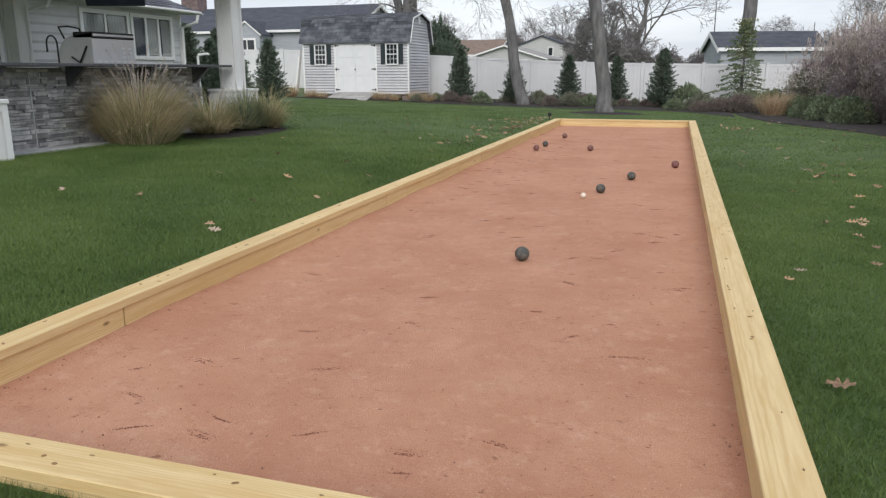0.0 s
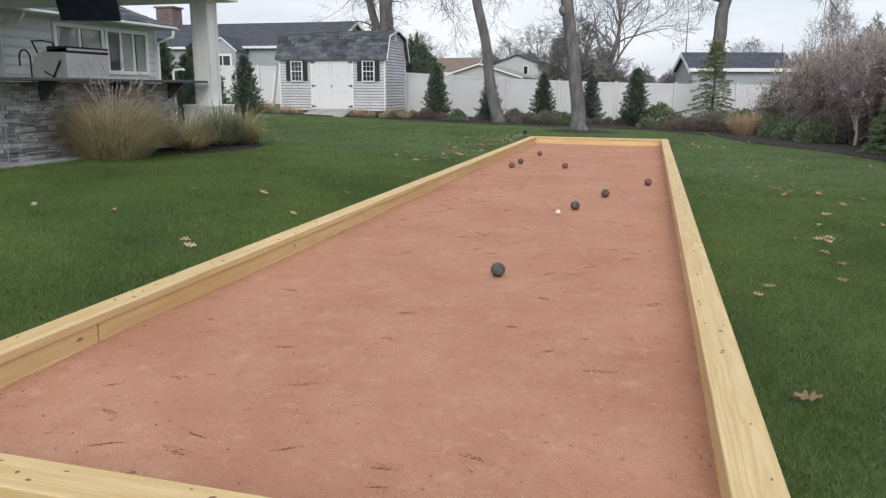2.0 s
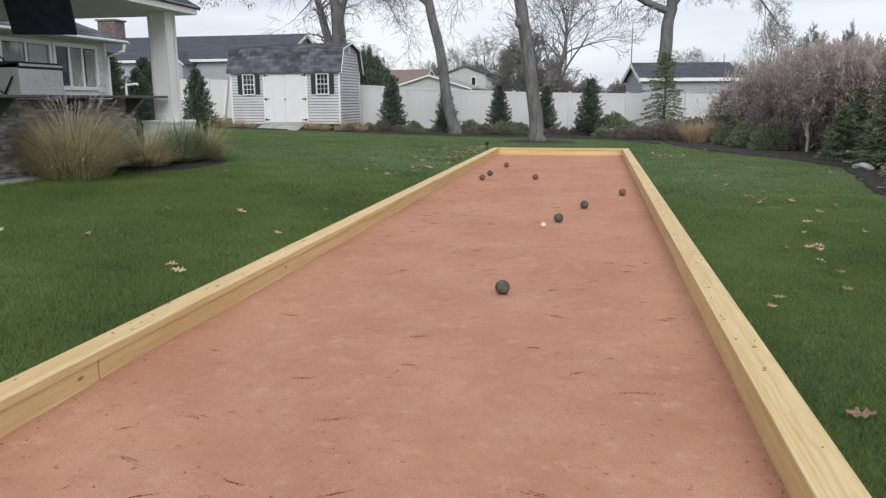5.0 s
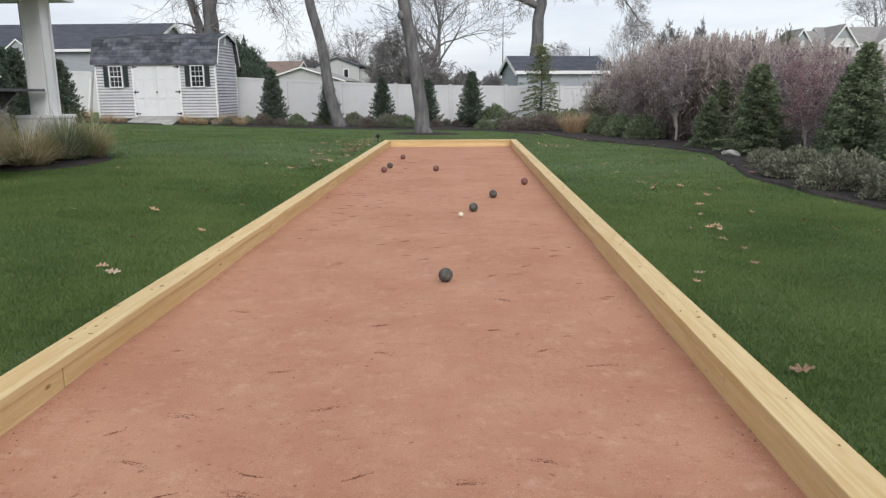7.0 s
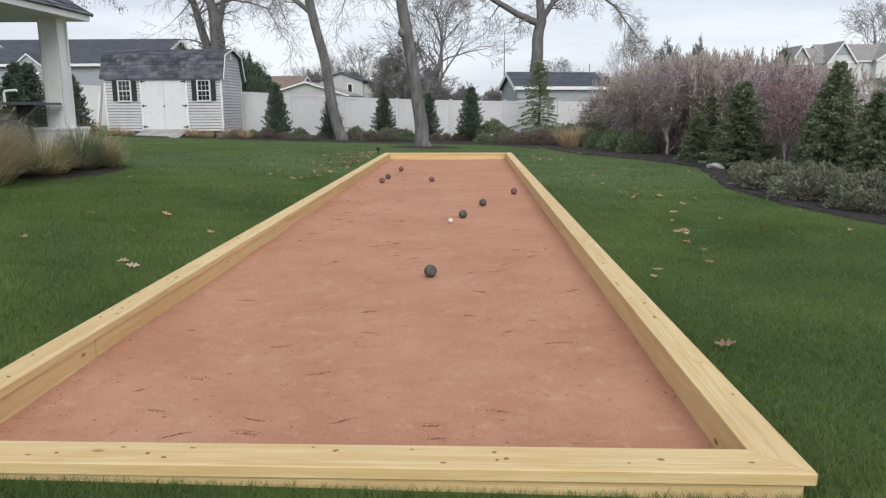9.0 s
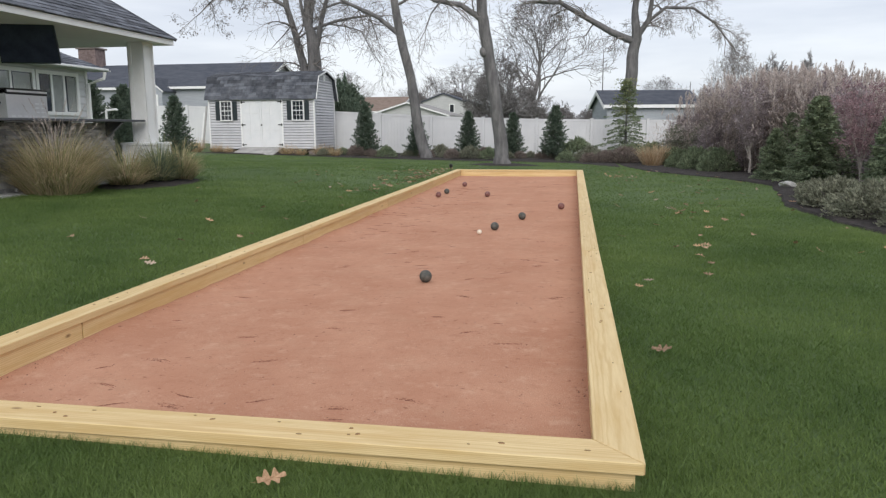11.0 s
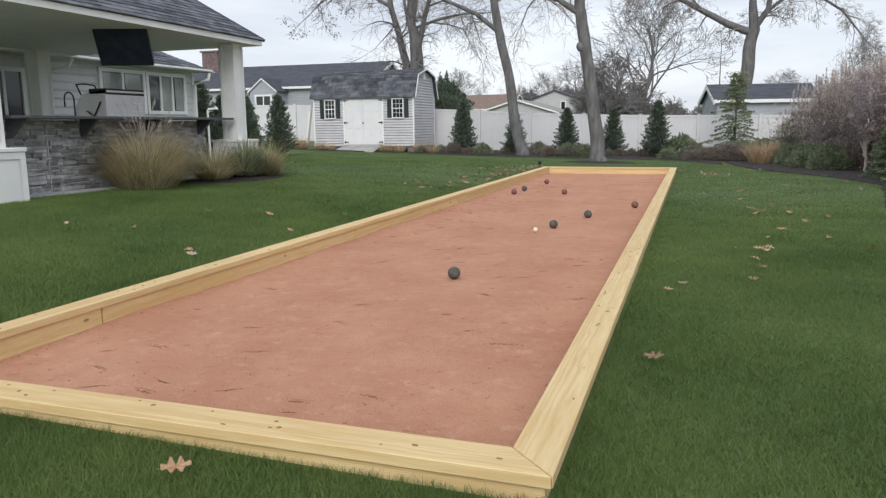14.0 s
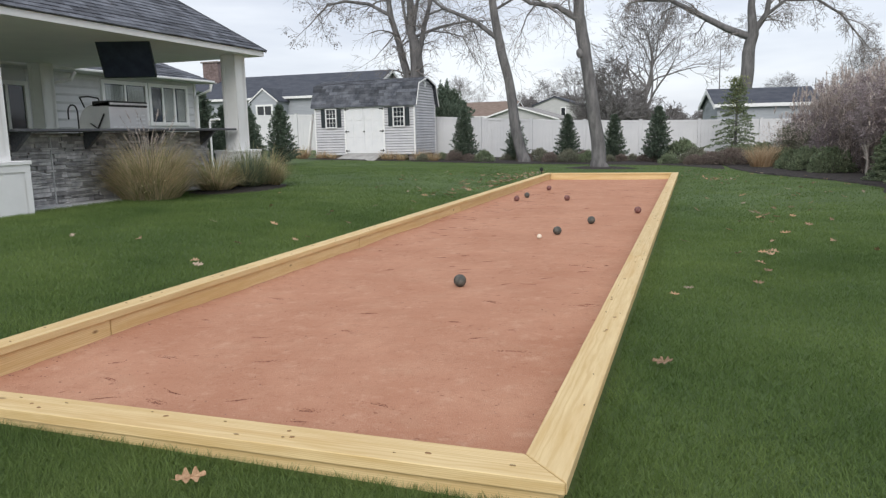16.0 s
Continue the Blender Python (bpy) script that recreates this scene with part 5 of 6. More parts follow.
# columnar evergreens along the fence and by the house
arbs = [bough_conifer("arborvitae", 2.05, 0.60, 100 + k, ARB, "dense dark green columnar evergreen by the white fence", "evergreens along the fence", 230, 85, 0.06, 0.55, 0.1) for k in range(2)]
spots = [(-7.55, 28.9, 1.10, 0), (-5.35, 29.4, 0.92, 1), (-3.0, 28.9, 0.96, 1), (-1.15, 29.4, 0.95, 0), (0.66, 28.6, 1.08, 1), (-12.6, 22.0, 1.1, 0), (-15.8, 24.0, 1.0, 1), (-12.2, 19.0, 1.15, 1), (-15.0, 20.0, 1.2, 0), (-17.2, 27.0, 1.1, 1), (-11.75, 17.3, 0.95, 0), (-12.4, 18.7, 1.15, 1), (-13.2, 18.2, 1.2, 0)]
seen = set()
for k, (x, y, s, w) in enumerate(spots):
    set_at(arbs[w], x, y, s, 70 * k, w not in seen)
    seen.add(w)
fir0 = bush("cypress", 1.5, 4.0, 140, ARB, "broad rounded dark evergreen behind the white fence", "tall evergreens", 15000, 0.15, "conifer")
set_at(fir0, -10.6, 35.9, 1.0, 0, True, 0.82)
set_at(fir0, -9.95, 34.4, 0.55, 80, False, 0.6)
# low shrubs in the fence bed
low = [bush("low_shrub", 0.55, 0.55, 200, DRYLEAF, "low brownish shrub in the fence bed", "low shrubs"), bush("low_shrub", 0.6, 0.6, 203, SAGE, "low grey-green shrub in the mulch bed", "low shrubs"), bush("low_shrub", 0.55, 0.6, 206, FIR, "low dark green shrub in the mulch bed", "low shrubs")]
rng = random.Random(77)
used = set()
for k in range(26):
    x = -9.2 + 0.49 * k + rng.uniform(-0.15, 0.15)
    w = rng.choice((0, 0, 1, 1, 2))
    set_at(low[w], x, rng.uniform(27.4, 29.4) - (1.5 if x > 1 else 0), rng.uniform(0.42, 0.82), rng.uniform(0, 360), w not in used)
    used.add(w)
for x, y, s, w in ((1.6, 27.2, 1.35, 2), (2.1, 25.5, 0.9, 1), (3.3, 24.4, 1.0, 0)):
    set_at(low[w], x, y + 1.5, s, 50 * x)
# gold-tipped young spruce
spr = bough_conifer("young_spruce", 2.75, 0.98, 160, FIR, "open-branched young spruce with drooping boughs", "young spruces", 84, 140, 0.065, 0.16, 0.55)
set_at(spr, 3.6, 30.0, 1.22, 0, True)
vtop, ftop = sprays(1300, random.Random(9), lambda q: (Vector((q.gauss(0, 0.17), q.gauss(0, 0.17), q.uniform(1.5, 2.75))), Vector((q.gauss(0, 1), q.gauss(0, 1), 0.2))), 0.06)
tagged(part("new_growth", mesh_of("new_growth", vtop, ftop), YELLOW, spr, "yellow-green new growth"), kind="stuff")


def tuft(name, count, length, spread, seed, mats, label, group, heads=0, width=0.006, droop=0.7, headmat=None, wide=0.95, root=0.28):
    """Ornamental grass: arching blades from one base, with seed heads on stalks."""
    t = thing(name, 0, 0, 0, label=label, category="grass", group=group)
    rng = random.Random(seed)
    for m, mat in enumerate(mats):
        v, f = [], []
        for _ in range(count // len(mats)):
            a = rng.uniform(0, 6.28)
            r0 = rng.random() ** 0.5 * spread * root
            p = Vector((math.cos(a) * r0, math.sin(a) * r0, -0.02))
            tilt = rng.random() ** 0.6 * wide * (1 if root < 0.3 else 0.25 + 1.2 * r0 / (spread * root))
            b = a + rng.gauss(0, 0.4)
            d = Vector((math.cos(b) * math.sin(tilt), math.sin(b) * math.sin(tilt), math.cos(tilt)))
            ln = length * rng.uniform(0.55, 1.1)
            side = Vector((-math.sin(b), math.cos(b), 0)) * width * rng.uniform(0.6, 1.3)
            base = len(v)
            seg = 5
            for i in range(seg + 1):
                v += [p - side * (1 - 0.85 * i / seg), p + side * (1 - 0.85 * i / seg)]
                d = (d + Vector((math.cos(b), math.sin(b), 0)) * 0.10 * droop + Vector((0, 0, -0.17 * droop * (i / seg + 0.3)))).normalized()
                p = p + d * ln / seg
            for i in range(seg):
                f.append((base + 2 * i, base + 2 * i + 1, base + 2 * i + 3, base + 2 * i + 2))
        tagged(part("blades", mesh_of("blades", v, f), mat, t), kind="stuff")
    if heads:
        v, f = [], []
        for _ in range(heads):
            a, tilt = rng.uniform(0, 6.28), rng.uniform(0.05, 0.85)
            d = Vector((math.cos(a) * math.sin(tilt), math.sin(a) * math.sin(tilt), math.cos(tilt)))
            ln = length * rng.uniform(0.62, 1.12)
            p0, p1 = Vector((0, 0, 0)), d * ln
            s = Vector((-math.sin(a), math.cos(a), 0)) * 0.002
            b = len(v)
            v += [p0 - s, p0 + s, p1 + s, p1 - s]
            f.append((b, b + 1, b + 2, b + 3))
            dd = (d + Vector((math.cos(a), math.sin(a), -0.1)) * 0.35).normalized()
            for i in range(26):
                q = p1 + dd * 0.13 * i / 26
                o = Vector((rng.gauss(0, 1), rng.gauss(0, 1), rng.gauss(0, 1))).normalized()
                w = 0.032 * math.sin(math.pi * (i + 1) / 28)
                e = dd.cross(o) * 0.006
                b = len(v)
                v += [q + e, q - e, q + o * w + dd * 0.02]
                f.append((b, b + 1, b + 2))
        tagged(part("seed_plume", mesh_of("seed_plume", v, f), headmat or PLUME, t, "pale feathery seed heads"), kind="stuff")
    return t


fg = tuft("fountain_grass", 3900, 1.02, 1.2, 300, (TAN, OLIVE, STRAW), "large tan fountain grass clump in front of the bar", "ornamental grasses", 75, 0.0075, 1.2, None, 0.66, 0.42)
set_at(fg, -6.3, 7.42, 0.86, 0, True, 1.22)
fg2 = tuft("fountain_grass", 1300, 0.72, 0.8, 301, (OLIVE, TAN), "small olive fountain grass beside the pavilion column", "ornamental grasses", 0, 0.009, 1.1, None, 1.0)
set_at(fg2, -6.1, 8.9, 0.92, 0, True, 1.3)
set_at(fg2, -5.95, 10.4, 0.8, 120, False, 1.35)
fg3 = tuft("spiky_grass", 1900, 0.72, 0.6, 302, (ARB, FIR, OLIVE), "dark green spiky grass clump beside the pavilion pedestal", "ornamental grasses", 0, 0.008, 0.75, None, 1.15)
set_at(fg3, -6.0, 9.75, 0.82, 0, True, 1.3)
og = tuft("orange_grass", 1100, 0.95, 1.3, 310, (RUST, RUST, STRAW), "upright rust-coloured ornamental grass in the bed", "rust grasses", 0, 0.006, 0.55, None, 0.6)
set_at(og, 4.2, 24.4, 0.94, 0, True)
set_at(og, 4.6, 24.9, 0.86, 90)
dg = tuft("dry_grass", 500, 0.5, 0.6, 320, (TAN, RUST), "small dry tan grass clump at the foot of the shed", "dry grass clumps", 0, 0.006, 0.5)
for k, (x, y, s) in enumerate(((-14.2, 28.15, 1.0), (-13.6, 28.0, 0.8), (-10.9, 28.1, 1.1), (-10.3, 28.2, 0.9), (-9.4, 28.4, 1.2), (-8.7, 28.0, 1.1), (-15.3, 28.3, 1.4), (-16.0, 28.4, 1.2))):
    set_at(dg, x, y, s, 50 * k, k == 0)


# ---- hedge on the far side of the lawn ----
def reed_clump(seed, h, label):
    t = thing("reed_clump", 0, 0, 0, label=label, category="reeds", group="plumed reeds")
    rng = random.Random(seed)
    sv, sf, pv, pf, lv, lf = [], [], [], [], [], []
    for _ in range(95):
        x, y = rng.gauss(0, 0.55), rng.gauss(0, 0.55)
        top = Vector((x * 1.25 + rng.gauss(0, 0.1), y * 1.25 + rng.gauss(0, 0.1), h * rng.uniform(0.78, 1.05)))
        p0 = Vector((x, y, -0.03))
        s = Vector((rng.gauss(0, 1), rng.gauss(0, 1), 0)).normalized() * 0.007
        b = len(sv)
        sv += [p0 - s, p0 + s, top + s * 0.4, top - s * 0.4]
        sf.append((b, b + 1, b + 2, b + 3))
        ln = rng.uniform(0.25, 0.45)
        lean = Vector((rng.gauss(0.15, 0.2), rng.gauss(0, 0.2), 1)).normalized()
        for i in range(60):
            u = i / 60
            q = top + lean * ln * (u - 0.35)
            o = Vector((rng.gauss(0, 1), rng.gauss(0, 1), rng.gauss(-0.2, 0.6))).normalized()
            w = 0.085 * math.sin(math.pi * min(1, u * 0.9 + 0.1)) + 0.015
            e = lean.cross(o).normalized() * 0.012
            b = len(pv)
            pv += [q + e, q - e, q + o * w + lean * 0.05]
            pf.append((b, b + 1, b + 2))
        for i in range(15):
            q = p0.lerp(top, rng.uniform(0.08, 0.88))
            a = rng.uniform(0, 6.28)
            d = Vector((math.cos(a), math.sin(a), rng.uniform(0.1, 0.9))).normalized()
            e = Vector((-math.sin(a), math.cos(a), 0)) * 0.012
            b = len(lv)
            m = q + d * 0.2
            lv += [q + e, q - e, m - e, m + e, m + (d + Vector((0, 0, -0.9))).normalized() * 0.2]
            lf += [(b, b + 1, b + 2, b + 3), (b + 3, b + 2, b + 4)]
    tagged(part("stalk_mass", mesh_of("stalk_mass", sv, sf), DRYLEAF, t), kind="stuff")
    tagged(part("foliage", mesh_of("foliage", lv, lf), REEDLEAF, t, "dry pale brown leaves"), kind="stuff")
    tagged(part("plume_mass", mesh_of("plume_mass", pv, pf), PLUME, t, "pale pinkish plumes"), kind="stuff")
    return t


reeds = [reed_clump(400 + k, 2.75, "tall dry reeds with pale pinkish plumes in the hedge") for k in range(2)]
rng = random.Random(5)
used = set()
for k, (x, y, s) in enumerate([(6.65, 21.58, 0.92), (7.41, 20.07, 0.96), (7.73, 18.56, 0.92), (8.17, 17.05, 0.86), (8.49, 15.64, 0.76), (8.20, 13.10, 0.48), (8.60, 11.90, 0.46), (8.90, 10.70, 0.54), (9.10, 9.40, 0.53), (8.17, 20.83, 0.97), (8.81, 19.10, 0.92), (9.35, 17.37, 0.80), (9.68, 15.86, 0.72), (9.50, 12.50, 0.46), (9.90, 10.90, 0.54), (10.20, 9.30, 0.53), (9.40, 8.00, 0.52), (9.80, 6.60, 0.51), (6.45, 23.60, 0.86), (7.52, 22.66, 1.0), (6.30, 27.2, 0.80), (5.95, 28.4, 0.66), (6.90, 26.2, 0.92), (7.40, 24.8, 0.98), (6.55, 25.0, 0.88), (6.90, 20.4, 0.95), (7.30, 18.9, 0.93), (7.15, 16.2, 0.80), (7.5, 14.6, 0.72)]):
    w = k % 2
    set_at(reeds[w], x, y, s, rng.uniform(0, 360), w not in used, s * rng.uniform(0.94, 1.02))
    used.add(w)


def leafy_tree(name, h, seed, mat, label, group, bark, stem=0.75, r=0.75, count=1800):
    """A small multi-branched tree with pale forked stems and an airy crown."""
    t = thing(name, 0, 0, 0, label=label, category="tree", group=group)
    rng = random.Random(seed)
    bm = tube(bmesh.new(), [Vector((0, 0, -0.03)), Vector((0.03, 0.02, stem * 0.5)), Vector((0.0, 0.05, stem))], [0.037, 0.030, 0.026], 8)
    tips = []
    for k in range(7):
        a = 2 * math.pi * k / 7 + rng.uniform(-0.3, 0.3)
        p, d, z = Vector((0.0, 0.05, stem * rng.uniform(0.55, 1))), Vector((math.cos(a) * 0.34, math.sin(a) * 0.34, 1)).normalized(), 0
        pts = [p.copy()]
        for i in range(4):
            p = p + d * (h - stem) * 0.24
            d = (d + Vector((rng.gauss(0, 0.2), rng.gauss(0, 0.2), 0.1))).normalized()
            pts.append(p.copy())
            tips.append(p.copy())
        tube(bm, pts, [0.020, 0.016, 0.012, 0.007, 0.003], 5)
        for q in pts[1:]:
            for j in range(3):
                e = q + Vector((rng.gauss(0, 0.2), rng.gauss(0, 0.2), rng.uniform(0.05, 0.3)))
                tube(bm, [q, e], [0.006, 0.003], 3)
                tips.append(e)
    part("trunk", bm, bark, t, "pale smooth forked stems")

    def place(q):
        p = q.choice(tips)
        o = Vector((q.gauss(0, 1), q.gauss(0, 1), q.gauss(0, 1))).normalized()
        return p + o * q.uniform(0, 0.22) * r, o
    v, f = sprays(int(count * 4.2), rng, place, 0.046)
    part("crown", mesh_of("crown", v, f), mat, t)
    return t


PALE_BARK = mk("pale_bark", (0.30, 0.27, 0.24), (0.46, 0.42, 0.38), 5, 0.8, 0.3, 30)
cm = leafy_tree("crape_myrtle", 2.25, 500, PLUM, "small tree with pale forked stems and plum-red leaves", "crape myrtles", PALE_BARK)
set_at(cm, 6.46, 11.6, 0.74, 0, True, 0.80)
cm2 = leafy_tree("crape_myrtle", 2.1, 505, MAUVE, "small tree with pale forked stems and mauve seed heads", "crape myrtles", PALE_BARK, 0.65, 0.7, 1700)
set_at(cm2, 6.2, 18.8, 1.12, 30, True)
mv = bush("mauve_shrub", 0.85, 1.9, 510, MAUVE, "tall twiggy shrub with mauve seed heads in the hedge", "mauve shrubs", 9000, 0.07)
for k, (x, y, s) in enumerate(((7.55, 18.7, 1.01), (7.0, 21.0, 0.90), (7.00, 13.80, 0.93), (7.63, 16.72, 1.06), (7.50, 12.20, 0.82), (7.60, 10.40, 0.71), (5.95, 22.4, 0.74), (7.7, 19.6, 0.95), (6.3, 24.0, 0.9), (5.95, 25.8, 0.85), (7.9, 17.7, 0.95), (5.6, 27.4, 0.8))):
    set_at(mv, x, y, s, 77 * k, k == 0)
fr = bough_conifer("hedge_fir", 2.15, 0.74, 520, FIR, "full dark green conifer in the hedge", "hedge conifers", 230, 125, 0.06)
for k, (x, y, s) in enumerate(((6.60, 16.40, 0.85), (6.25, 13.30, 0.98), (6.42, 9.70, 0.80), (6.50, 8.60, 0.70), (7.05, 18.0, 0.66), (7.40, 6.90, 0.95), (8.20, 5.40, 0.95), (6.32, 10.2, 0.52), (5.95, 15.3, 0.62), (6.9, 11.0, 0.8))):
    set_at(fr, x, y, s, 63 * k, k == 0, s * (0.86, 0.86, 1.16, 1, 1, 1, 1, 1.15, 0.9, 1)[k])
gs = bush("green_shrub", 0.55, 0.62, 530, FIR, "rounded dark green shrub at the front of the hedge", "green hedge shrubs", 7000, 0.06)
for k, (x, y, s) in enumerate(((5.25, 21.4, 1.0), (5.6, 19.9, 1.0), (4.95, 22.9, 0.85), (4.3, 26.4, 1.1), (3.75, 27.2, 1.0), (5.0, 24.4, 0.9))):
    set_at(gs, x, y, s, 63 * k, k == 0)
ws = bush("white_flowered_shrub", 0.62, 1.15, 540, SAGE, "shrub with pale creamy flower heads in the hedge", "flowering shrubs", 4200, 0.06)
vtop, ftop = sprays(1500, random.Random(19), lambda q: (Vector((q.gauss(0, 0.42), q.gauss(0, 0.42), q.uniform(0.75, 1.25))), Vector((q.gauss(0, 1), q.gauss(0, 1), 1))), 0.04)
tagged(part("bloom", mesh_of("bloom", vtop, ftop), PLUME, ws, "creamy faded flower heads"), kind="stuff")
for k, (x, y, s) in enumerate(((5.2, 25.6, 1.1), (5.9, 24.4, 1.2), (7.75, 7.80, 0.9), (7.2, 9.80, 0.72))):
    set_at(ws, x, y, s, 63 * k, k == 0, s if k < 2 else 1.12)
js = bush("juniper", 0.62, 0.48, 550, SAGE, "low spreading grey-green juniper on dark mulch", "spreading junipers", 8000, 0.05)
for k, (x, y, s) in enumerate(((5.35, 9.3, 0.86), (5.42, 8.0, 0.92), (5.65, 6.8, 0.92), (5.5, 10.6, 0.62), (6.3, 5.3, 0.95), (5.75, 11.6, 0.5))):
    set_at(js, x, y, s, 63 * k, k == 0)
rk = bmesh.new()
bmesh.ops.create_icosphere(rk, subdivisions=3, radius=0.28)
for v in rk.verts:
    v.co *= 1 + 0.35 * noise.noise(v.co * 4)
    v.co.z *= 0.42
rock = part("rock", rk, mk("pale_rock", (0.40, 0.39, 0.37), (0.62, 0.60, 0.57), 6, 0.9, 0.6, 30))
rock.matrix_basis = pose(5.66, 12.95, ground_z(5.66, 12.95) + 0.06, 0, 0, 30)
rock.scale = (0.62, 0.62, 0.72)
tagged(rock, "pale grey rock lying in the mulch bed", "rock")
scrub = deciduous("far_scrub", 6.0, 0.92, 15, "dense grey-brown leafless scrub behind the fence", FAR_TWIG, 22, 3, 0.03, 0.12, 0.020)
for k, (x, y, s, h) in enumerate(((-4.5, 57, 0.92, 0.98), (-2.9, 59, 0.8, 0.72), (-6.0, 59, 0.6, 0.85))):
    set_at(scrub, x, y, s, 63 * k, k == 0, h)
far = bush("far_thicket", 2.6, 3.2, 560, FAR_TWIG, "grey-brown leafless thicket behind the fence", "far thickets", 17000, 0.12)
for k, (x, y, s, h) in enumerate(((-4.3, 60, 0.8, 1.15), (-6.6, 60, 0.5, 0.9), (-2.0, 61, 0.8, 0.85), (0.4, 61, 0.8, 0.82), (2.8, 62, 0.7, 0.78), (-24.5, 160, 1.9, 2.4), (-33, 160, 2.1, 2.2), (11.5, 58, 0.8, 1.0))):
    set_at(far, x, y, s, 63 * k, k == 0, h)
for x, y, s, h in ((14.4, 51, 0.5, 0.88), (16.9, 53, 0.4, 0.93)):
    set_at(scrub, x, y, s, 47 * x, False, h)
fe = bush("far_evergreen", 1.3, 3.4, 570, SAGE, "rounded grey-green evergreen far behind the hedge", "far evergreens", 6000, 0.16, "evergreen")
set_at(fe, 23.3, 53, 0.8, 0, True, 1.5)

# ---- sprinkler by the far corner ----
spk = thing("garden_light", -1.95, 17.9, ground_z(-1.95, 17.9), label="small dark garden light on a stake by the court", category="garden light")
part("stake", tube(bmesh.new(), [Vector((0, 0, -0.02)), Vector((0, 0, 0.16))], [0.015, 0.015], 6), BRONZE, spk)
spk.scale = (0.75, 0.75, 0.75)
part("head", tube(bmesh.new(), [Vector((0, 0, 0.15)), Vector((0, 0, 0.18)), Vector((0, 0, 0.25)), Vector((0, 0, 0.29))], [0.03, 0.065, 0.07, 0.03], 10), BRONZE, spk)

# ---- fallen oak leaves ----
LEAF = mk("dry_leaf", (0.18, 0.112, 0.07), (0.39, 0.265, 0.17), 8, 0.8, 0, rnd=0.35)
TAN_LEAF = mk("tan_leaf", (0.32, 0.185, 0.10), (0.50, 0.325, 0.195), 8, 0.8, 0, rnd=0.15)
PALE_LEAF = mk("pale_leaf", (0.25, 0.19, 0.14), (0.42, 0.33, 0.25), 8, 0.8, 0, rnd=0.2)


def oak_leaf(seed):
    rng = random.Random(seed)
    v, f = [(0, 0, 0)], []
    outline = []
    for i in range(25):
        u = i / 24
        lobes = 0.5 + 0.5 * math.cos(u * math.pi * 6)
        w = (0.07 + 0.36 * lobes ** 0.8) * math.sin(math.pi * min(1, u * 0.92 + 0.05)) ** 0.7
        outline.append((u - 0.5, w))
    pts = outline + [(x, -w * rng.uniform(0.8, 1.1)) for x, w in reversed(outline)]
    cx, cy = rng.uniform(0.5, 1.7), rng.uniform(-0.6, 1.0)
    for x, w in pts:
        v.append((x, w, 0.55 * w * w * cx + 0.5 * x * x * cy + 0.05 * rng.random()))
    n = len(pts)
    f = [(0, 1 + i, 1 + (i + 1) % n) for i in range(n)]
    base = len(v)
    v += [(-0.5, 0.012, 0.0), (-0.5, -0.012, 0.0), (-0.78, 0.0, 0.06)]
    f.append((base, base + 1, base + 2))
    return mesh_of("fallen_leaf", v, f)


lm = [oak_leaf(600 + k) for k in range(5)]
for k, m in enumerate(lm):
    m.materials.append(TAN_LEAF if k == 0 else PALE_LEAF if k == 1 else LEAF)
rng = random.Random(21)
first = [(0.45, -0.425, 0.10), (-2.05, 2.95, 0.1), (2.66, 4.12, 0.09), (1.94, 1.41, 0.11), (-2.2, 3.1, 0.09)]
more = [(1.95, 3.05, 0.08), (2.05, 3.3, 0.08), (2.55, 3.6, 0.08), (2.75, 5.0, 0.1), (2.8, 5.2, 0.1), (2.7, 5.1, 0.09)]
spread = [(rng.uniform(1.9, 5.0), 4.5 + 13 * rng.random(), rng.uniform(0.075, 0.12)) for _ in range(48)]
spread += [(-1.9 - 3.2 * rng.random() ** 1.6, 3.5 + 13.5 * rng.random(), rng.uniform(0.075, 0.12)) for _ in range(34)]
spread += [(-1.85 - abs(rng.gauss(0, 0.45)), rng.uniform(12.0, 17.0), rng.uniform(0.075, 0.12)) for _ in range(48)]
for cx, cy, sx, sy, n in ((-2.45, 16.2, 0.35, 0.7, 26), (-2.2, 18.2, 0.25, 0.6, 14), (-2.15, 13.9, 0.16, 0.5, 16), (-2.5, 12.9, 0.2, 0.4, 8), (-2.25, 10.4, 0.2, 0.45, 14), (-2.2, 11.9, 0.15, 0.3, 6), (2.65, 16.0, 0.35, 0.4, 14), (3.6, 11.6, 0.4, 0.4, 4), (2.9, 8.3, 0.2, 0.4, 8)):
    spread += [(min(rng.gauss(cx, sx), -1.8) if cx < 0 else max(rng.gauss(cx, sx), 1.8), rng.gauss(cy, sy), rng.uniform(0.08, 0.13)) for _ in range(n)]
spread += [(rng.uniform(1.5, 5.0), rng.uniform(17, 22), rng.uniform(0.075, 0.12)) for _ in range(16)]
for k, (x, y, s) in enumerate(first + more + spread):
    lf = new("fallen_leaf", lm[k % 5])
    tip = (rng.uniform(-25, 25), rng.uniform(-25, 25), rng.uniform(0, 360))
    if k == 0:
        tip = (34, 0, 38)
    elif k < 11:
        tip = (22 + tip[0] / 3, tip[1] / 2, 30 * (k % 3) - 25)
    lf.matrix_basis = pose(x, y, ground_z(x, y) + (0.045 if k else 0.062), *tip) @ Matrix.Diagonal((s, s * rng.uniform(0.6, 0.9), s, 1))
    tagged(lf, "dry brown curled oak leaf lying on the lawn", "leaf", "fallen leaves")

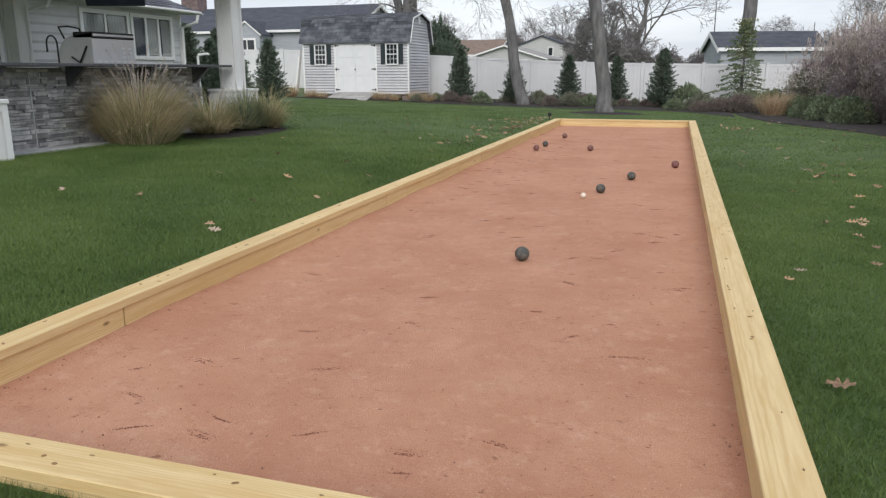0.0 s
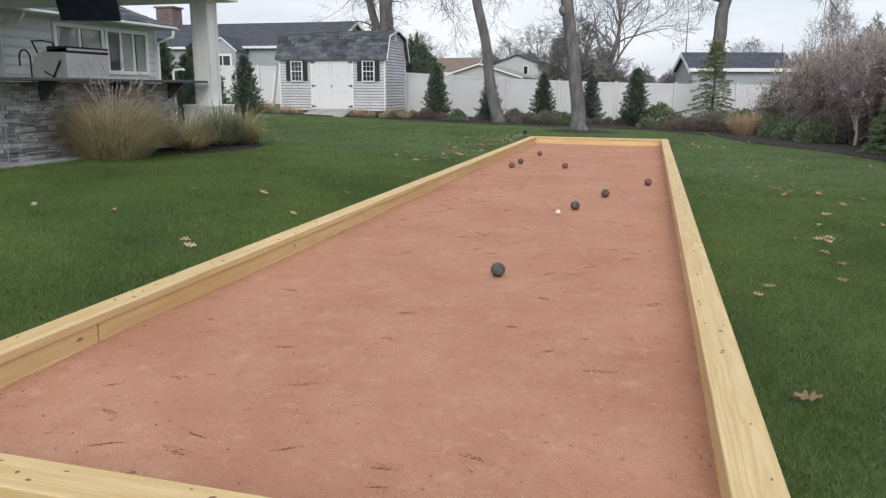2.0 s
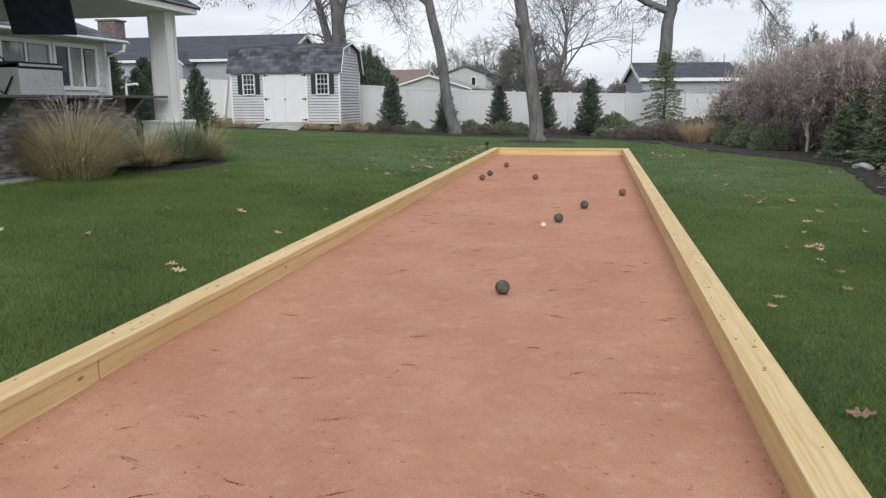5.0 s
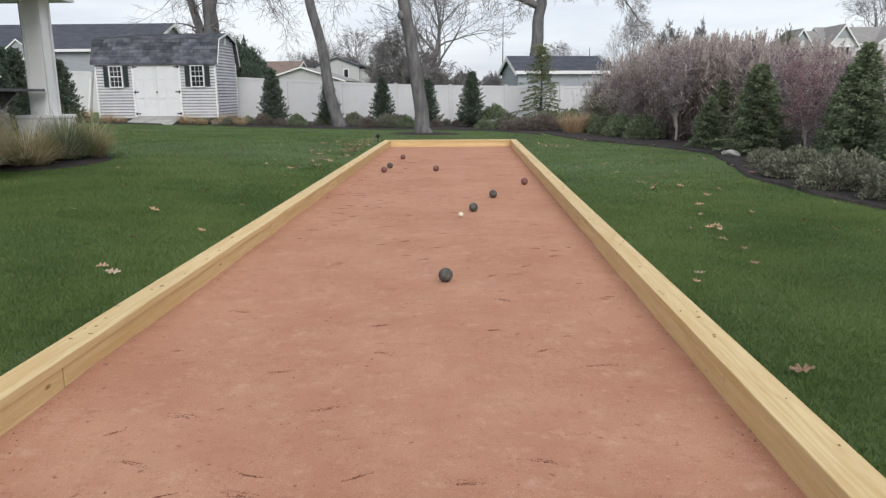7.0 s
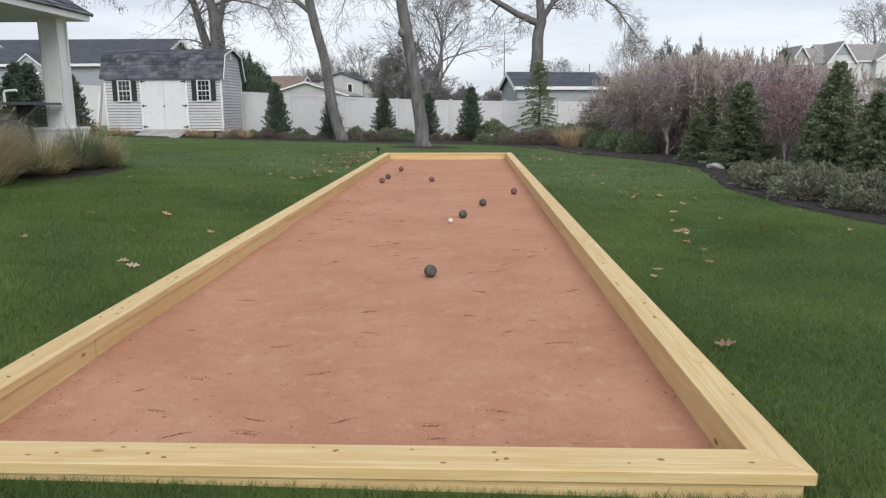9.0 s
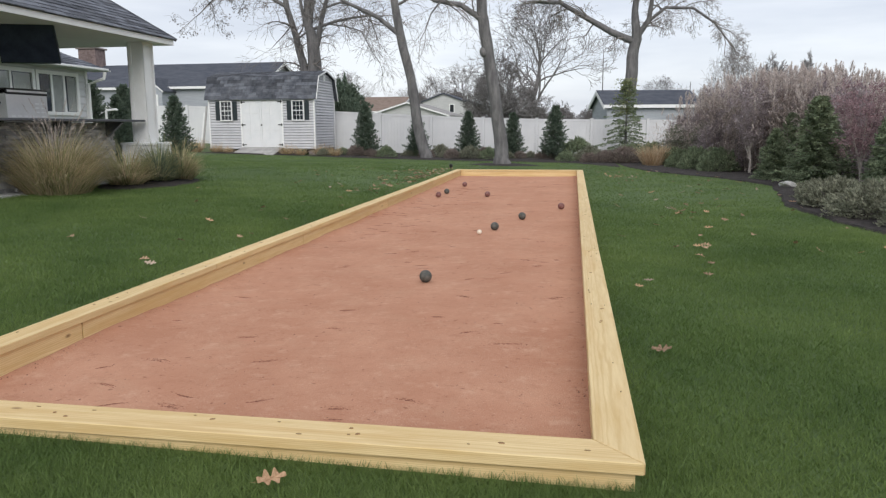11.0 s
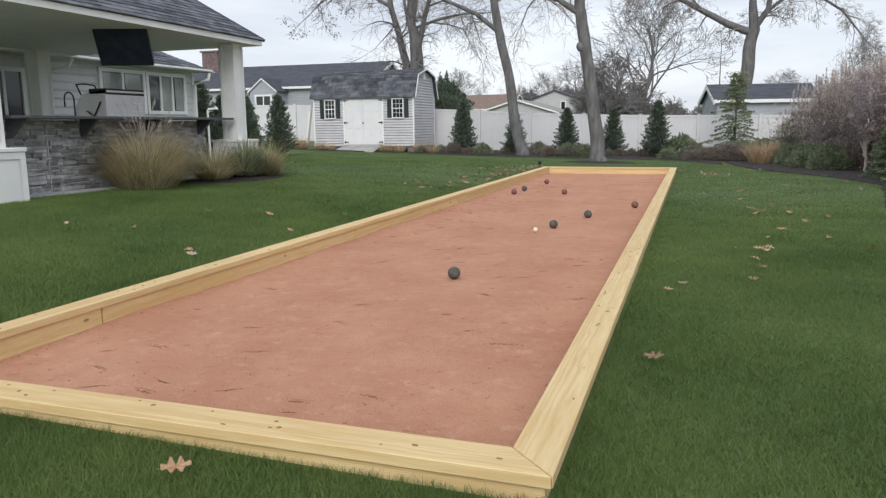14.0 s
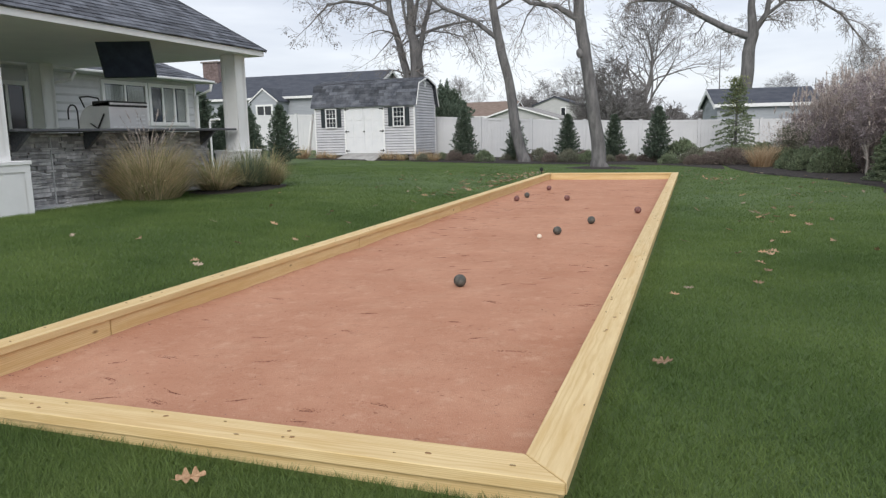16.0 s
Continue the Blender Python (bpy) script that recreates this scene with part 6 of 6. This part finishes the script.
# ---- crumbs of clay and scuffs ----
rng = random.Random(31)
kv, kf = [], []
for _ in range(2600):
    x, y = rng.uniform(-1.5, 1.5), 17 * rng.random() ** 1.5
    if rng.random() < 0.35:
        x = math.copysign(1.53 - abs(rng.gauss(0, 0.04)), x)
    s = 0.0018 + 0.0042 * rng.random() ** 5
    z = clay_z(x, y)
    b = len(kv)
    kv += [(x - s, y - s, z), (x + s, y - s, z), (x, y + s, z), (x + s * rng.uniform(-0.3, 0.3), y, z + s * 1.2)]
    kf += [(b, b + 1, b + 3), (b + 1, b + 2, b + 3), (b + 2, b, b + 3)]
CRUMB = mk("clay_crumb", (0.16, 0.07, 0.05), (0.40, 0.22, 0.16), 5, 0.95, 0, rnd=0.5, island=True)
tagged(part("clay_crumbs", mesh_of("clay_crumbs", kv, kf), CRUMB), "loose dark crumbs of clay scattered on the court", "crumbs", kind="stuff")
kv, kf = [], []
scuffs = [(1.05, 1.71, 0.2, 10), (1.35, 3.0, 0.12, 5), (0.85, 3.9, 0.12, 40), (1.0, 4.6, 0.14, 0)] + [(rng.uniform(-1.4, 1.4), 0.3 + 15 * rng.random() ** 1.2, rng.uniform(0.04, 0.15), rng.uniform(-30, 40)) for _ in range(85)] + [(rng.gauss(-0.95, 0.35), rng.uniform(5.5, 13.5), rng.uniform(0.05, 0.16), rng.uniform(-30, 30)) for _ in range(70)]
for x0, y0, ln, rot in scuffs:
    c, s0 = math.cos(radians(rot)), math.sin(radians(rot))
    bow, rows = rng.uniform(-2.5, 2.5), rng.choice(((0.0,), (0.0, 0.014), (0.0, -0.012, 0.02)))
    for _ in range(int(30 + 420 * ln)):
        u = rng.gauss(0, 0.27) * ln
        w = rng.gauss(0, 0.0028) + rng.choice(rows) + bow * u * u
        x, y = x0 + c * u - s0 * w, y0 + s0 * u + c * w
        if abs(x) > 1.5 or not 0.02 < y < 17:
            continue
        s = rng.uniform(0.0009, 0.0026)
        z = clay_z(x, y)
        b, q = len(kv), rng.uniform(1.0, 3.2)
        kv += [(x - s * q, y - s, z), (x + s * q, y - s * rng.uniform(0.3, 1), z), (x + s * rng.uniform(-1, 1), y + s, z), (x, y, z + s * 1.3)]
        kf += [(b, b + 1, b + 3), (b + 1, b + 2, b + 3), (b + 2, b, b + 3)]
SCUFF = mk("scuffed_clay", (0.145, 0.058, 0.04), (0.27, 0.12, 0.083), 5, 0.95, 0, rnd=0.3, island=True)
tagged(part("scuff_marks", mesh_of("scuff_marks", kv, kf), SCUFF), "scuffed ridges of loosened clay on the court", "scuffs", kind="stuff")


# ---- lawn blades, denser where one passes near ----
def blades(name, count, x0, x1, y0, y1, h, w, seed, bias, fade_in=0.0, fade_out=0.0):
    g0 = np.random.RandomState(seed)
    n = count * 2
    x = g0.uniform(x0, x1, n)
    y = y0 + (y1 - y0) * g0.rand(n) ** bias
    keep = ~((np.abs(x) < 1.70) & (y > -0.18) & (y < 17.27))
    if fade_in:
        keep &= g0.rand(n) < (y - y0) / fade_in
    if fade_out:
        keep &= g0.rand(n) < (y1 - y) / fade_out
    edge = np.interp(y, *bx_e)
    keep &= (x < edge + 0.02) | (y < 2)
    keep &= ~((((x + 6.0) / 0.62) ** 2 + ((y - 9.5) / 1.35) ** 2 < 0.95) | ((x < -6.5) & (y > 4.2) & (y < 11)) | ((x + 1.0) ** 2 + (y - 23.6) ** 2 < 0.9))
    x, y = x[keep][:count], y[keep][:count]
    n = len(x)
    z = np.array([ground_z(a, b) for a, b in zip(x, y)])
    patch = np.array([noise.noise((a * 0.9, b * 0.9, 4)) for a, b in zip(x, y)])
    hh = h * g0.uniform(0.55, 1.25, n) * (1 + 0.25 * patch)
    a = g0.uniform(0, 2 * np.pi, n)
    lean = g0.normal(0, 0.7, (n, 2))
    ww = w * g0.uniform(0.6, 1.3, n) / 2
    vv = np.empty((n, 3, 3), dtype=np.float32)
    vv[:, 0] = np.stack([x - np.cos(a) * ww, y - np.sin(a) * ww, z - 0.004], 1)
    vv[:, 1] = np.stack([x + np.cos(a) * ww, y + np.sin(a) * ww, z - 0.004], 1)
    vv[:, 2] = np.stack([x + lean[:, 0] * hh, y + lean[:, 1] * hh, z + hh], 1)
    me = bpy.data.meshes.new(name)
    me.vertices.add(3 * n)
    me.vertices.foreach_set("co", vv.ravel())
    me.loops.add(3 * n)
    me.loops.foreach_set("vertex_index", np.arange(3 * n, dtype=np.int32))
    me.polygons.add(n)
    me.polygons.foreach_set("loop_start", np.arange(0, 3 * n, 3, dtype=np.int32))
    me.polygons.foreach_set("loop_total", np.full(n, 3, dtype=np.int32))
    me.update(calc_edges=True)
    me.validate()
    tagged(part(name, me, BLADE), "short green mown grass blades", "grass", kind="stuff")


blades("lawn_grass", 310000, -3.6, 4.6, -1.75, -0.18, 0.035, 0.0038, 1, 1.0, 0.5)
blades("lawn_grass", 420000, 1.68, 5.6, -0.6, 11.0, 0.028, 0.0044, 2, 1.5, 0, 6.0)
blades("lawn_grass", 380000, -6.7, -1.68, -0.4, 12.0, 0.034, 0.0052, 3, 1.5, 0, 6.0)
blades("lawn_grass", 220000, -13.5, 6.5, 5.0, 28, 0.019, 0.013, 4, 1.3, 6.0)
